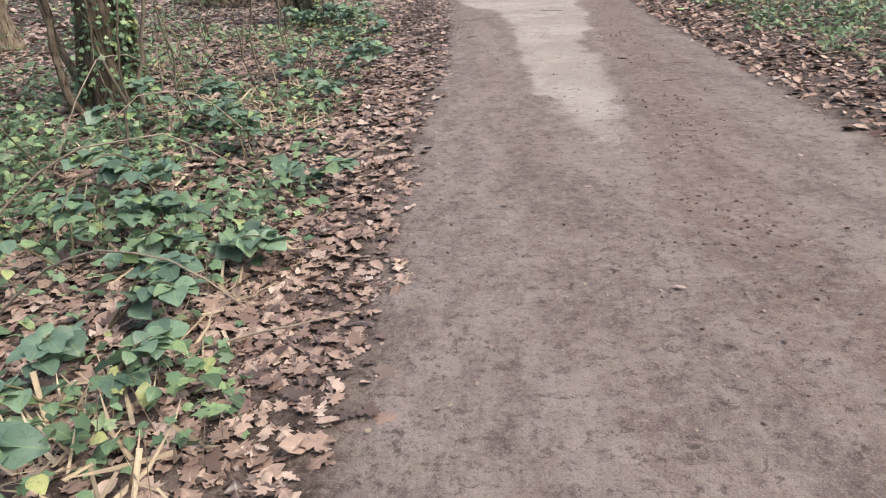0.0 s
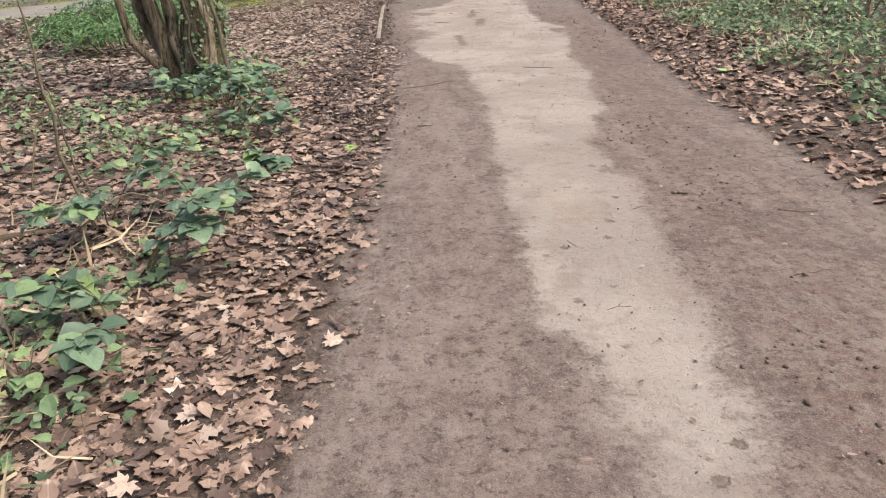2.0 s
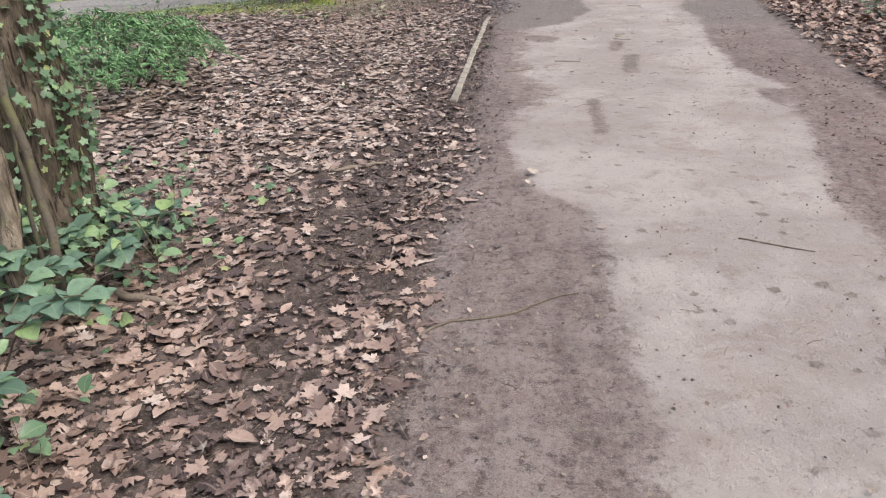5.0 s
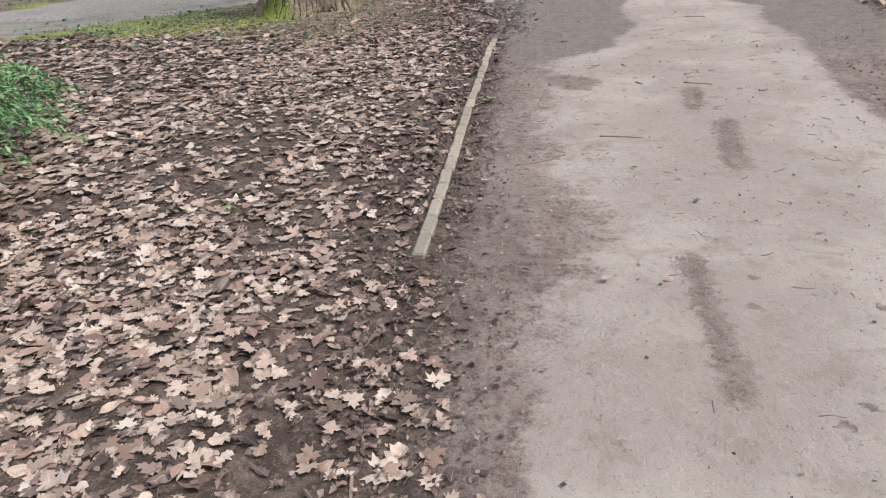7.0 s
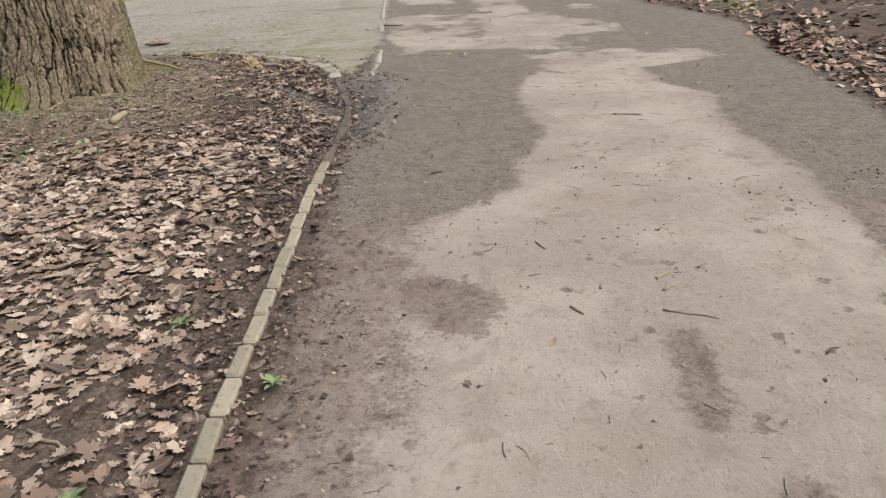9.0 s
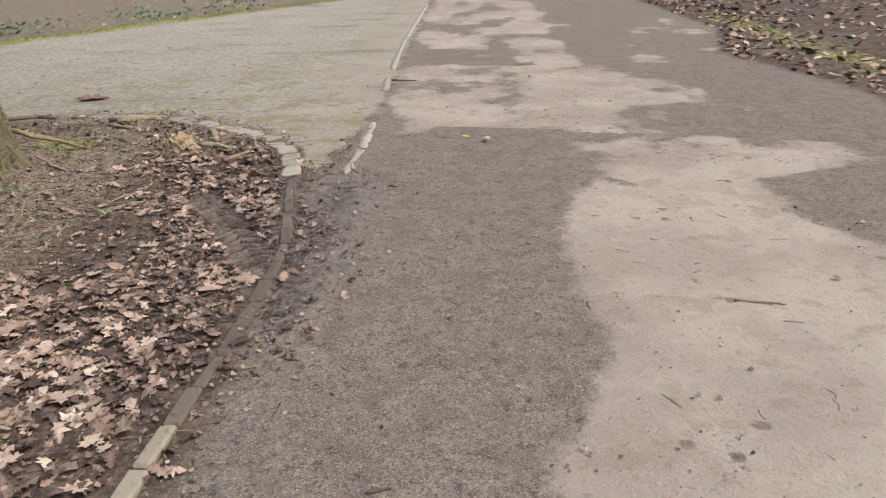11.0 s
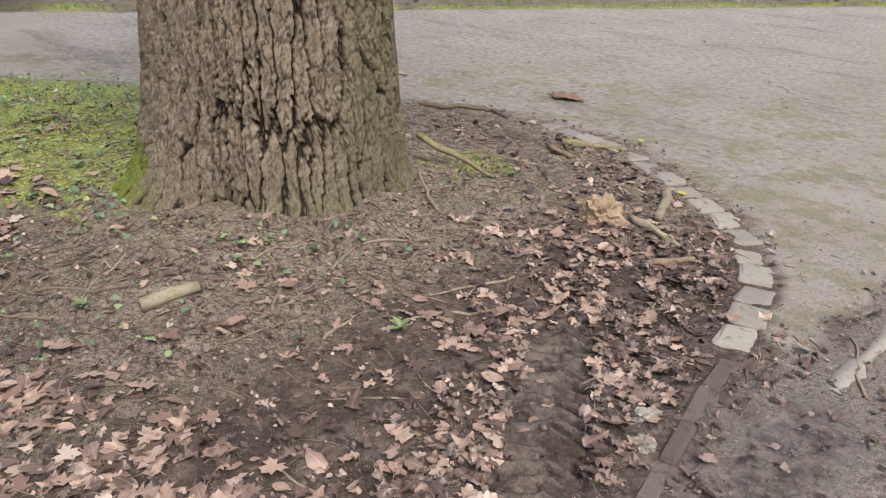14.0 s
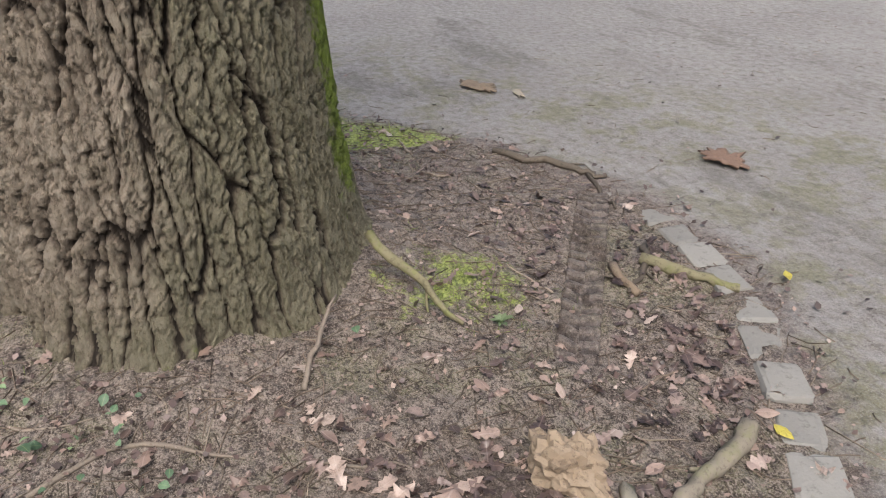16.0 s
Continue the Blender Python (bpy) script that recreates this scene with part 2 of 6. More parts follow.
def make_leaf_mat(name, stops, rough=0.6, spec=0.3, trans=0.0, per_object=False):
    m, t, p = mat_new(name)
    r = n_objrand(t) if per_object else n_island(t)
    col = n_ramp(t, r, stops)
    blotch = n_noise(t, 38, 4, 0.75)
    col = n_mix(t, n_step(t, blotch, 0.48, 0.68, 0, 0.55), col, tuple(0.42 * x for x in stops[len(stops) // 2][1]))
    col = n_mix(t, n_step(t, n_noise(t, 170, 3, 0.7), 0.54, 0.66, 0, 0.3), col, tuple(0.3 * x for x in stops[len(stops) // 2][1]))
    col = n_mix(t, n_step(t, n_attr(t, "rib"), 0.03, 0.006, 0, 0.22), col, tuple(min(1, 1.2 * x) for x in stops[-1][1]))
    t.links.new(col, p.inputs["Base Color"])
    p.inputs["Roughness"].default_value = rough
    p.inputs["Specular IOR Level"].default_value = spec
    if trans:
        tr = t.nodes.new("ShaderNodeBsdfTranslucent")
        t.links.new(col, tr.inputs[0])
        mx = t.nodes.new("ShaderNodeMixShader")
        mx.inputs[0].default_value = trans
        t.links.new(p.outputs[0], mx.inputs[1])
        t.links.new(tr.outputs[0], mx.inputs[2])
        t.links.new(mx.outputs[0], t.nodes["Material Output"].inputs[0])
    n_bump(t, p, n_noise(t, 120, 2), 0.3, 0.003)
    return m


def make_stone_mat(name, a, b, rnd=True, lichen=0.3):
    m, t, p = mat_new(name)
    c = n_mix(t, n_noise(t, 9, 5, 0.7), a, b)
    if rnd:
        c = n_mix(t, n_math(t, 'MULTIPLY', n_objrand(t), 0.55), c, tuple(0.62 * x for x in a))
    c = n_mix(t, n_step(t, n_noise(t, 24, 4, 0.7), 0.52, 0.7, 0, 0.6), c, tuple(0.45 * x for x in a))
    c = n_mix(t, n_step(t, n_noise(t, 14, 5, 0.75), 0.58, 0.72, 0, lichen), c, (0.2, 0.2, 0.1))
    t.links.new(c, p.inputs["Base Color"])
    p.inputs["Roughness"].default_value = 0.85
    n_bump(t, p, n_noise(t, 60, 5, 0.7), 0.6, 0.006)
    return m


def make_wood_mat(name, a, b, moss=0.0, per_object=True):
    m, t, p = mat_new(name)
    c = n_mix(t, n_noise(t, 18, 5, 0.7), a, b)
    r = n_objrand(t) if per_object else n_island(t)
    c = n_mix(t, n_math(t, 'MULTIPLY', r, 0.6), c, tuple(0.5 * x for x in a))
    c = n_mix(t, n_step(t, n_noise(t, 60, 4, 0.7), 0.52, 0.66, 0, 0.55), c, tuple(0.35 * x for x in a))
    if moss:
        c = n_mix(t, n_step(t, n_noise(t, 11, 5, 0.7), 0.5, 0.66, 0, moss), c, (0.17, 0.19, 0.05))
    t.links.new(c, p.inputs["Base Color"])
    p.inputs["Roughness"].default_value = 0.8
    n_bump(t, p, n_noise(t, 70, 5, 0.7), 0.7, 0.006)
    return m


def make_bark_mat():
    m, t, p = mat_new("oak_bark")
    mid = n_noise(t, 7, 5, 0.65)
    fine = n_noise(t, 55, 5, 0.75, coords(t, 1, 1, 0.5))
    c = n_mix(t, n_step(t, mid, 0.3, 0.7), (0.345, 0.285, 0.22), (0.5, 0.425, 0.335))
    c = n_mix(t, n_step(t, fine, 0.53, 0.62, 0, 0.7), c, (0.19, 0.153, 0.115))
    c = n_mix(t, n_step(t, fine, 0.47, 0.38, 0, 0.5), c, (0.52, 0.46, 0.37))
    green = n_mix(t, fine, (0.14, 0.205, 0.02), (0.3, 0.41, 0.05))
    f = n_step(t, n_math(t, 'ADD', n_attr(t, "moss"), n_math(t, 'MULTIPLY', n_math(t, 'SUBTRACT', n_noise(t, 12, 6, 0.75), 0.5), 2.0)), 0.4, 0.9, 0, 0.8)
    c = n_mix(t, n_step(t, n_noise(t, 21, 5, 0.75), 0.55, 0.68, 0, 0.5), c, (0.13, 0.12, 0.07))
    alg = n_step(t, n_math(t, 'ADD', n_attr(t, "algae"), n_math(t, 'MULTIPLY', n_math(t, 'SUBTRACT', n_noise(t, 5, 5, 0.7), 0.5), 0.9)), 0.35, 0.8, 0, 0.5)
    c = n_mix(t, alg, c, (0.15, 0.163, 0.078))
    c = n_mix(t, f, c, green)
    # Darker fissure bark plus crevice shade put into the colour, deepening as ridge falls.
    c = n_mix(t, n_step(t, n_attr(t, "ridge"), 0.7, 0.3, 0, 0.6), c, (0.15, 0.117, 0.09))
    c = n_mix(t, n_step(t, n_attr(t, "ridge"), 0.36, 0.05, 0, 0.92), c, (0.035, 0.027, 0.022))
    t.links.new(c, p.inputs["Base Color"])
    p.inputs["Roughness"].default_value = 0.9
    p.inputs["Specular IOR Level"].default_value = 0.2
    n_bump(t, p, n_math(t, 'ADD', fine, n_noise(t, 130, 4, 0.75)), 1.0, 0.022)
    return m


def make_trunk_mat(name, a, b, moss):
    """Woodland bark with furrows running up the stem."""
    m, t, p = mat_new(name)
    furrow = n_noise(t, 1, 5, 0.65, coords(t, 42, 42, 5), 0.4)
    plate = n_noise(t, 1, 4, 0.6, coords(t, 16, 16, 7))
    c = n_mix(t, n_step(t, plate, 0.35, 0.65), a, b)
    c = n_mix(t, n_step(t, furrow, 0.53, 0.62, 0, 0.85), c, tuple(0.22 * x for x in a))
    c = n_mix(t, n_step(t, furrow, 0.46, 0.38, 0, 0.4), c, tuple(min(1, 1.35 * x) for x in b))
    c = n_mix(t, n_step(t, n_noise(t, 9, 5, 0.75), 0.52, 0.66, 0, moss), c, (0.16, 0.18, 0.07))
    t.links.new(c, p.inputs["Base Color"])
    p.inputs["Roughness"].default_value = 0.9
    p.inputs["Specular IOR Level"].default_value = 0.2
    n_bump(t, p, n_math(t, 'MULTIPLY', furrow, -1.0), 1.0, 0.03)
    return m


M_GROUND = make_ground_mat()
M_LITTER = make_leaf_mat("dead_leaf", [(0.0, (0.05, 0.033, 0.028)), (0.18, (0.125, 0.084, 0.07)), (0.45, (0.25, 0.173, 0.139)), (0.78, (0.345, 0.252, 0.204)), (0.95, (0.42, 0.325, 0.27)), (1.0, (0.49, 0.405, 0.35))], 0.42, 0.7)
M_LITTER_G = make_leaf_mat("weathered_leaf", [(0.0, (0.07, 0.05, 0.042)), (0.17, (0.16, 0.12, 0.098)), (0.42, (0.32, 0.25, 0.212)), (0.75, (0.43, 0.35, 0.3)), (0.95, (0.5, 0.425, 0.37)), (1.0, (0.56, 0.49, 0.43))], 0.46, 0.6)
M_LITTER_R = make_leaf_mat("russet_leaf", [(0.0, (0.06, 0.038, 0.03)), (0.25, (0.16, 0.097, 0.074)), (0.6, (0.29, 0.19, 0.146)), (0.9, (0.4, 0.29, 0.23)), (1.0, (0.5, 0.4, 0.33))], 0.48, 0.55)
M_LITTER_W = make_leaf_mat("wet_leaf", [(0.0, (0.035, 0.023, 0.019)), (0.4, (0.085, 0.058, 0.051)), (0.75, (0.18, 0.128, 0.112)), (1.0, (0.34, 0.26, 0.225))], 0.4, 0.5)
M_IVY = make_leaf_mat("ivy_leaf", [(0.0, (0.075, 0.13, 0.075)), (0.35, (0.13, 0.22, 0.125)), (0.7, (0.2, 0.315, 0.18)), (0.93, (0.285, 0.41, 0.2)), (1.0, (0.42, 0.45, 0.19))], 0.42, 0.45, 0.25)
M_BRAMBLE = make_leaf_mat("bramble_leaf", [(0.0, (0.095, 0.16, 0.115)), (0.5, (0.15, 0.245, 0.18)), (0.88, (0.21, 0.325, 0.215)), (1.0, (0.29, 0.41, 0.16))], 0.4, 0.6, 0.25, True)
M_BUSH = make_leaf_mat("evergreen_leaf", [(0.0, (0.075, 0.15, 0.065)), (0.5, (0.145, 0.29, 0.125)), (1.0, (0.27, 0.45, 0.22))], 0.45, 0.35, 0.15)
M_GRASS = make_leaf_mat("grass_blade", [(0.0, (0.07, 0.1, 0.02)), (0.5, (0.15, 0.21, 0.045)), (1.0, (0.27, 0.31, 0.09))], 0.5, 0.3, 0.2)
M_STRAW = make_leaf_mat("straw", [(0.0, (0.2, 0.15, 0.1)), (0.5, (0.36, 0.29, 0.2)), (1.0, (0.52, 0.45, 0.33))], 0.6, 0.3)
M_GREENLEAF = make_leaf_mat("fresh_green_leaf", [(0.0, (0.25, 0.4, 0.12)), (1.0, (0.36, 0.5, 0.2))], 0.45, 0.4, 0.1, True)
M_WEED = make_leaf_mat("weed_leaf", [(0.0, (0.13, 0.18, 0.09)), (1.0, (0.24, 0.31, 0.17))], 0.55, 0.3, 0.15, True)
M_YELLOW = make_leaf_mat("yellow_leaf", [(0.0, (0.5, 0.43, 0.08)), (1.0, (0.58, 0.5, 0.12))], 0.45, 0.4, 0.1, True)
M_PALE = make_leaf_mat("bleached_leaf", [(0.0, (0.42, 0.36, 0.3)), (1.0, (0.55, 0.49, 0.42))], 0.6, 0.3, 0.0, True)
M_BRICK = make_stone_mat("edging_brick", (0.25, 0.228, 0.187), (0.36, 0.333, 0.28))
M_MUDBRICK = make_stone_mat("muddy_edging_brick", (0.085, 0.069, 0.062), (0.17, 0.144, 0.13), lichen=0.1)
M_SETT = make_stone_mat("granite_sett", (0.24, 0.23, 0.208), (0.37, 0.357, 0.327))
M_CONCRETE = make_stone_mat("worn_concrete", (0.29, 0.278, 0.256), (0.39, 0.378, 0.352), lichen=0.1)
M_MUDCLOD = make_stone_mat("mud_clod", (0.09, 0.062, 0.05), (0.17, 0.125, 0.104), rnd=False, lichen=0)
M_PEBBLE = make_stone_mat("pebble", (0.17, 0.152, 0.138), (0.34, 0.315, 0.285), rnd=False, lichen=0)
M_STICK = make_wood_mat("grey_stick", (0.25, 0.2, 0.155), (0.4, 0.34, 0.27))
M_TWIG = make_wood_mat("twig_bark", (0.17, 0.125, 0.095), (0.3, 0.235, 0.18), per_object=False)
M_MOSSY = make_wood_mat("mossy_branch", (0.32, 0.28, 0.21), (0.48, 0.44, 0.34), moss=0.7)
M_ROT = make_wood_mat("rotten_wood", (0.24, 0.175, 0.12), (0.42, 0.335, 0.235))
M_CHIPWOOD = make_wood_mat("weathered_branch", (0.3, 0.255, 0.19), (0.5, 0.44, 0.35), moss=0.35)
M_CHIP = make_wood_mat("wood_chip", (0.25, 0.2, 0.15), (0.42, 0.36, 0.28), per_object=False)
M_MOSSLOG = make_wood_mat("moss_grown_branch", (0.17, 0.15, 0.085), (0.3, 0.27, 0.16), moss=0.6)
M_DARKWOOD = make_wood_mat("damp_dark_branch", (0.1, 0.08, 0.06), (0.2, 0.165, 0.125))
M_STEM = make_wood_mat("stem_bark", (0.11, 0.09, 0.068), (0.2, 0.17, 0.13), moss=0.4)
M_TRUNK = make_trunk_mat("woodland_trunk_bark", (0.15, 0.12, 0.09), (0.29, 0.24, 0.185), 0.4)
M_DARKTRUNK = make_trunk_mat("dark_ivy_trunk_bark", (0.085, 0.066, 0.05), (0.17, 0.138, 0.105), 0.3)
M_CANE = make_wood_mat("bramble_cane", (0.13, 0.1, 0.065), (0.2, 0.19, 0.1))
M_OAK = make_bark_mat()
M_BARKPIECE = make_wood_mat("fallen_bark", (0.24, 0.15, 0.105), (0.4, 0.27, 0.2))

# ---- mesh helpers ----


def mesh_np(name, verts, tris, material, attrs=None, smooth=False):
    """One triangle mesh from arrays."""
    me = bpy.data.meshes.new(name)
    verts = np.ascontiguousarray(verts, np.float32)
    tris = np.ascontiguousarray(tris, np.int32)
    me.vertices.add(len(verts))
    me.vertices.foreach_set("co", verts.ravel())
    me.loops.add(tris.size)
    me.loops.foreach_set("vertex_index", tris.ravel())
    me.polygons.add(len(tris))
    me.polygons.foreach_set("loop_start", np.arange(0, tris.size, 3, dtype=np.int32))
    for key, val in (attrs or {}).items():
        me.attributes.new(key, 'FLOAT', 'POINT').data.foreach_set("value", np.ascontiguousarray(val, np.float32))
    me.update()
    me.validate()
    if smooth:
        me.polygons.foreach_set("use_smooth", np.ones(len(tris), bool))
    me.materials.append(material)
    return me


def part(name, data, parent, label="", at=None):
    ob = new(name, data)
    ob.parent = parent
    if at is not None:
        ob.matrix_basis = at
    if label:
        tagged(ob, label)
    return ob


def thing(name, label, category, group="", at=None, data=None, kind=""):
    ob = new(name, data)
    if at is not None:
        ob.matrix_basis = at
    return tagged(ob, label, category, group, kind)


_T = rng.random((256, 256))


def vnoise(x, y, seed=0):
    x = np.asarray(x, float) + seed * 17.31
    y = np.asarray(y, float) + seed * 9.73
    xi, yi = np.floor(x).astype(int), np.floor(y).astype(int)
    u, v = x - xi, y - yi
    u, v = u * u * (3 - 2 * u), v * v * (3 - 2 * v)
    a, b = xi % 256, yi % 256
    c, d = (xi + 1) % 256, (yi + 1) % 256
    return (_T[a, b] * (1 - u) + _T[c, b] * u) * (1 - v) + (_T[a, d] * (1 - u) + _T[c, d] * u) * v


def fbm(x, y, f, octaves=4, seed=0):
    s, amp, tot = 0, 1, 0
    for i in range(octaves):
        s = s + amp * vnoise(np.asarray(x) * f, np.asarray(y) * f, seed + i)
        tot += amp
        amp *= 0.5
        f *= 2.03
    return s / tot


def smooth01(v, lo, hi):
    k = np.clip((v - lo) / (hi - lo), 0, 1)
    return k * k * (3 - 2 * k)


# ---- the plan ----
PATH_LEFT = ((-60, -1.0), (0, -0.3), (3.1, -0.18), (4.5, -0.1), (7.2, 0.14), (8.2, 0.2), (10.6, 0.33), (11.6, 0.3), (13.3, 0.38), (14.6, 0.32), (18, 0.3), (20, 0.25), (21, 0.2), (22, 0.08), (24, 0.28), (34, 0.1), (70, -0.2))
PATH_RIGHT = ((-60, 2.2), (0, 2.6), (5.3, 2.75), (6.8, 2.84), (9.5, 3.0), (11.4, 3.15), (13.5, 3.4), (16.5, 3.72), (19.6, 4.0), (21.3, 4.25), (22.5, 4.3), (24.4, 4.75), (25.3, 4.6), (27, 4.1), (29.2, 4.8), (34, 4.6), (70, 5.0))
DRY_LEFT = ((-60, 1.6), (3.6, 1.5), (4.2, 1.1), (4.8, 1.04), (6.0, 1.03), (6.3, 0.93), (6.6, 0.89), (7.4, 0.98), (7.8, 0.95), (8.2, 1.02), (8.8, 1.0), (9.5, 1.1), (10.3, 1.13), (11.4, 1.12), (12.2, 1.1), (12.5, 0.8), (13.4, 0.58), (14.2, 0.64), (14.8, 0.9), (15.1, 0.91), (15.4, 0.7), (16.5, 0.62), (18.4, 0.7), (18.55, 0.84), (18.7, 1.06), (18.9, 1.3), (19.4, 1.36), (19.9, 1.62), (21.0, 1.55), (21.7, 1.68), (22.1, 1.93), (22.8, 1.95), (23.1, 2.4), (23.45, 0.66), (24.2, 0.5), (26, 0.5), (33, 0.35), (70, 0.3))
DRY_RIGHT = ((-60, 1.5), (3.9, 1.1), (4.4, 1.22), (5, 1.33), (5.7, 1.43), (6.1, 1.55), (6.5, 1.58), (8.0, 1.78), (8.88, 1.72), (9.08, 1.85), (9.5, 1.93), (9.9, 2.11), (10.7, 2.18), (11.5, 2.38), (12.5, 2.4), (13.5, 2.63), (15.0, 2.9), (15.9, 2.72), (17.2, 2.73), (18, 2.85), (18.8, 2.97), (20, 2.94), (20.6, 3.05), (20.93, 3.16), (21.3, 2.88), (22, 2.84), (22.25, 3.5), (22.8, 3.8), (23, 2.9), (23.4, 2.6), (23.8, 2.8), (24.6, 2.8), (27, 2.3), (33, 2.2), (70, 2.0))
ROAD_NEAR = ((-60, -42), (-30, -8), (-12, 12.5), (-7.5, 19.3), (-6.2, 21.2), (-5, 22.1), (-3.2, 23.6), (-2.3, 23.93), (-1.9, 23.93), (-1.45, 23.8), (-0.97, 23.57), (-0.58, 23.3), (-0.33, 23.03), (-0.14, 22.72), (0.0, 22.25), (0.3, 22.1))
ROAD_FAR = ((-60, -28), (-30, 1), (-12, 18.5), (-8, 24.4), (-6.6, 27.2), (-5.2, 29.6), (-3.5, 32.7), (-1, 37), (5, 47), (30, 90))
TREE = (-2.52, 21.90)
BRICK_LINE = ((0.115, 14.6), (0.118, 17.0), (0.135, 19.0), (0.185, 20.3), (0.16, 21.0), (0.0, 21.75), (-0.03, 21.98))
SETT_LINE = ((-0.06, 22.08), (-0.1, 22.25), (-0.19, 22.6), (-0.29, 22.8), (-0.44, 23.03), (-0.64, 23.22), (-1.03, 23.47), (-1.5, 23.72), (-2.0, 23.83), (-2.45, 23.85))
RUT = ((0.2, 20.6), (-0.62, 21.88))
TRACK = ((-2.55, 23.75), (-1.4, 22.96))


def line_at(v, pts):
    a = np.array(pts)
    return np.interp(v, a[:, 0], a[:, 1])


def path_sd(x, y):
    return np.minimum(x - line_at(y, PATH_LEFT), line_at(y, PATH_RIGHT) - x)


def road_sd(x, y):
    d = np.minimum((y - line_at(x, ROAD_NEAR)) * 0.7, (line_at(x, ROAD_FAR) - y) * 0.55)
    return np.minimum(d, line_at(y, PATH_LEFT) - x + 0.02)


def dry_sd(x, y):
    return np.minimum(x - line_at(y, DRY_LEFT), line_at(y, DRY_RIGHT) - x)


def capsule(x, y, a, b, r):
    """Signed distance into a lozenge from a to b, positive inside."""
    dx, dy = b[0] - a[0], b[1] - a[1]
    k = np.clip(((x - a[0]) * dx + (y - a[1]) * dy) / (dx * dx + dy * dy + 1e-9), 0, 1)
    return r - np.hypot(x - a[0] - k * dx, y - a[1] - k * dy)


DAMP_SPOTS = (((1.73, 17.3), (1.68, 16.85), 0.075), ((1.8, 16.5), (1.69, 15.7), 0.075), ((1.26, 14.6), (1.26, 13.7), 0.055),
              ((2.73, 14.85), (2.75, 14.55), 0.12), ((0.8, 17.72), (0.93, 17.62), 0.17), ((0.85, 17.5), (0.95, 17.45), 0.08),
              ((1.86, 7.75), (2.05, 7.65), 0.08), ((3.3, 19.8), (3.4, 19.5), 0.15), ((1.66, 8.2), (1.74, 8.12), 0.05),
              ((1.95, 22.0), (2.05, 21.9), 0.05))


def spot_sd(x, y):
    s = np.full(np.shape(x), -1.0)
    for a, b, r in DAMP_SPOTS:
        s = np.maximum(s, capsule(x, y, a, b, r))
    return s


def off_kerb(x, y, keep=0.05):
    """0 on the edging stones, 1 away from them."""
    d = np.full(np.shape(x), 9.0)
    for ln in (BRICK_LINE, SETT_LINE):
        for a, q in zip(ln[:-1], ln[1:]):
            d = np.minimum(d, -capsule(x, y, a, q, 0.0) * (1.0 if ln is BRICK_LINE else 0.55))
    return smooth01(d, keep * 0.6, keep * 1.3)


def tread(x, y, a, b, half, pitch=0.092):
    """Tyre print: chevron bars along the line a-b. Gives mask and bar height."""
    dx, dy = b[0] - a[0], b[1] - a[1]
    n = math.hypot(dx, dy)
    u = ((x - a[0]) * dx + (y - a[1]) * dy) / n
    v = (-(x - a[0]) * dy + (y - a[1]) * dx) / n
    mask = smooth01(half - np.abs(v), 0, 0.03) * smooth01(u, 0, 0.1) * smooth01(n - u, 0, 0.1)
    bar = np.tanh(2.2 * np.sin((u + 0.4 * np.abs(v) - 0.15 * v) * 2 * math.pi / pitch + (v > 0) * 1.6))
    return mask, bar


def ground_z(x, y):
    x, y = np.asarray(x, float), np.asarray(y, float)
    pv = smooth01(np.maximum(path_sd(x, y), road_sd(x, y)), -0.12, 0.1)
    pv = np.maximum(pv, 0.85 * np.exp(-((x - 0.13) / 0.13) ** 2) * smooth01(y, 14.2, 14.7) * smooth01(21.4 - y, 0, 0.4))
    z = (1 - pv) * ((fbm(x, y, 2.2, 4) - 0.5) * 0.07 + (fbm(x, y, 11, 3, 5) - 0.5) * 0.03) + pv * ((fbm(x, y, 1.3, 3, 9) - 0.5) * 0.016 + (fbm(x, y, 14, 3, 3) - 0.5) * 0.008)
    z = z + np.clip((x - line_at(y, PATH_RIGHT)) * 0.05, 0, 0.5) * (x > 2)
    z = z + np.clip((-3.0 - x) * 0.02, 0, 0.3) * (1 - pv) * smooth01(21.5 - y, 0, 4)
    d = np.hypot(x - TREE[0], y - TREE[1])
    z = z + 0.07 * np.exp(-(np.maximum(d - 0.5, 0) / 0.45) ** 2)
    near = (x > -3.2) & (x < 1) & (y > 19.5) & (y < 24.5)
    if np.any(near):
        xs, ys = x[near], y[near]
        add = np.zeros(xs.shape)
        for a, b, half, dep in ((*RUT, 0.125, 0.045), (*TRACK, 0.085, 0.022)):
            add = add - dep * tread(xs, ys, a, b, half)[0]
        add = add - 0.02 * np.maximum(0, np.minimum(1, capsule(xs, ys, (-0.12, 21.55), (-0.34, 22.05), 0.09) / 0.05))
        for dx in (0.3, 0.38, 0.47, 0.56):
            mk = np.maximum(0, np.minimum(1, capsule(xs, ys, (dx - 0.02, 20.0), (dx - 0.14, 21.3), 0.018) / 0.012))
            add = add - 0.012 * mk
        z = z.copy()
        z[near] += add
    return z


def spaced(breaks):
    """Grid lines: (from, to, step) stretches, then growing steps out to 75 m."""
    g = []
    for a, b, s in breaks:
        g += list(np.arange(a, b - 1e-6, s))
    g.append(breaks[-1][1])
    lo, hi, s = g[0], g[-1], breaks[0][2]
    left, right = [], []
    while lo > breaks[0][0] - 75:
        s *= 1.16
        lo -= s
        left.append(lo)
    s = breaks[-1][2]
    while hi < breaks[-1][1] + 75:
        s *= 1.16
        hi += s
        right.append(hi)
    return np.array(left[::-1] + g + right)


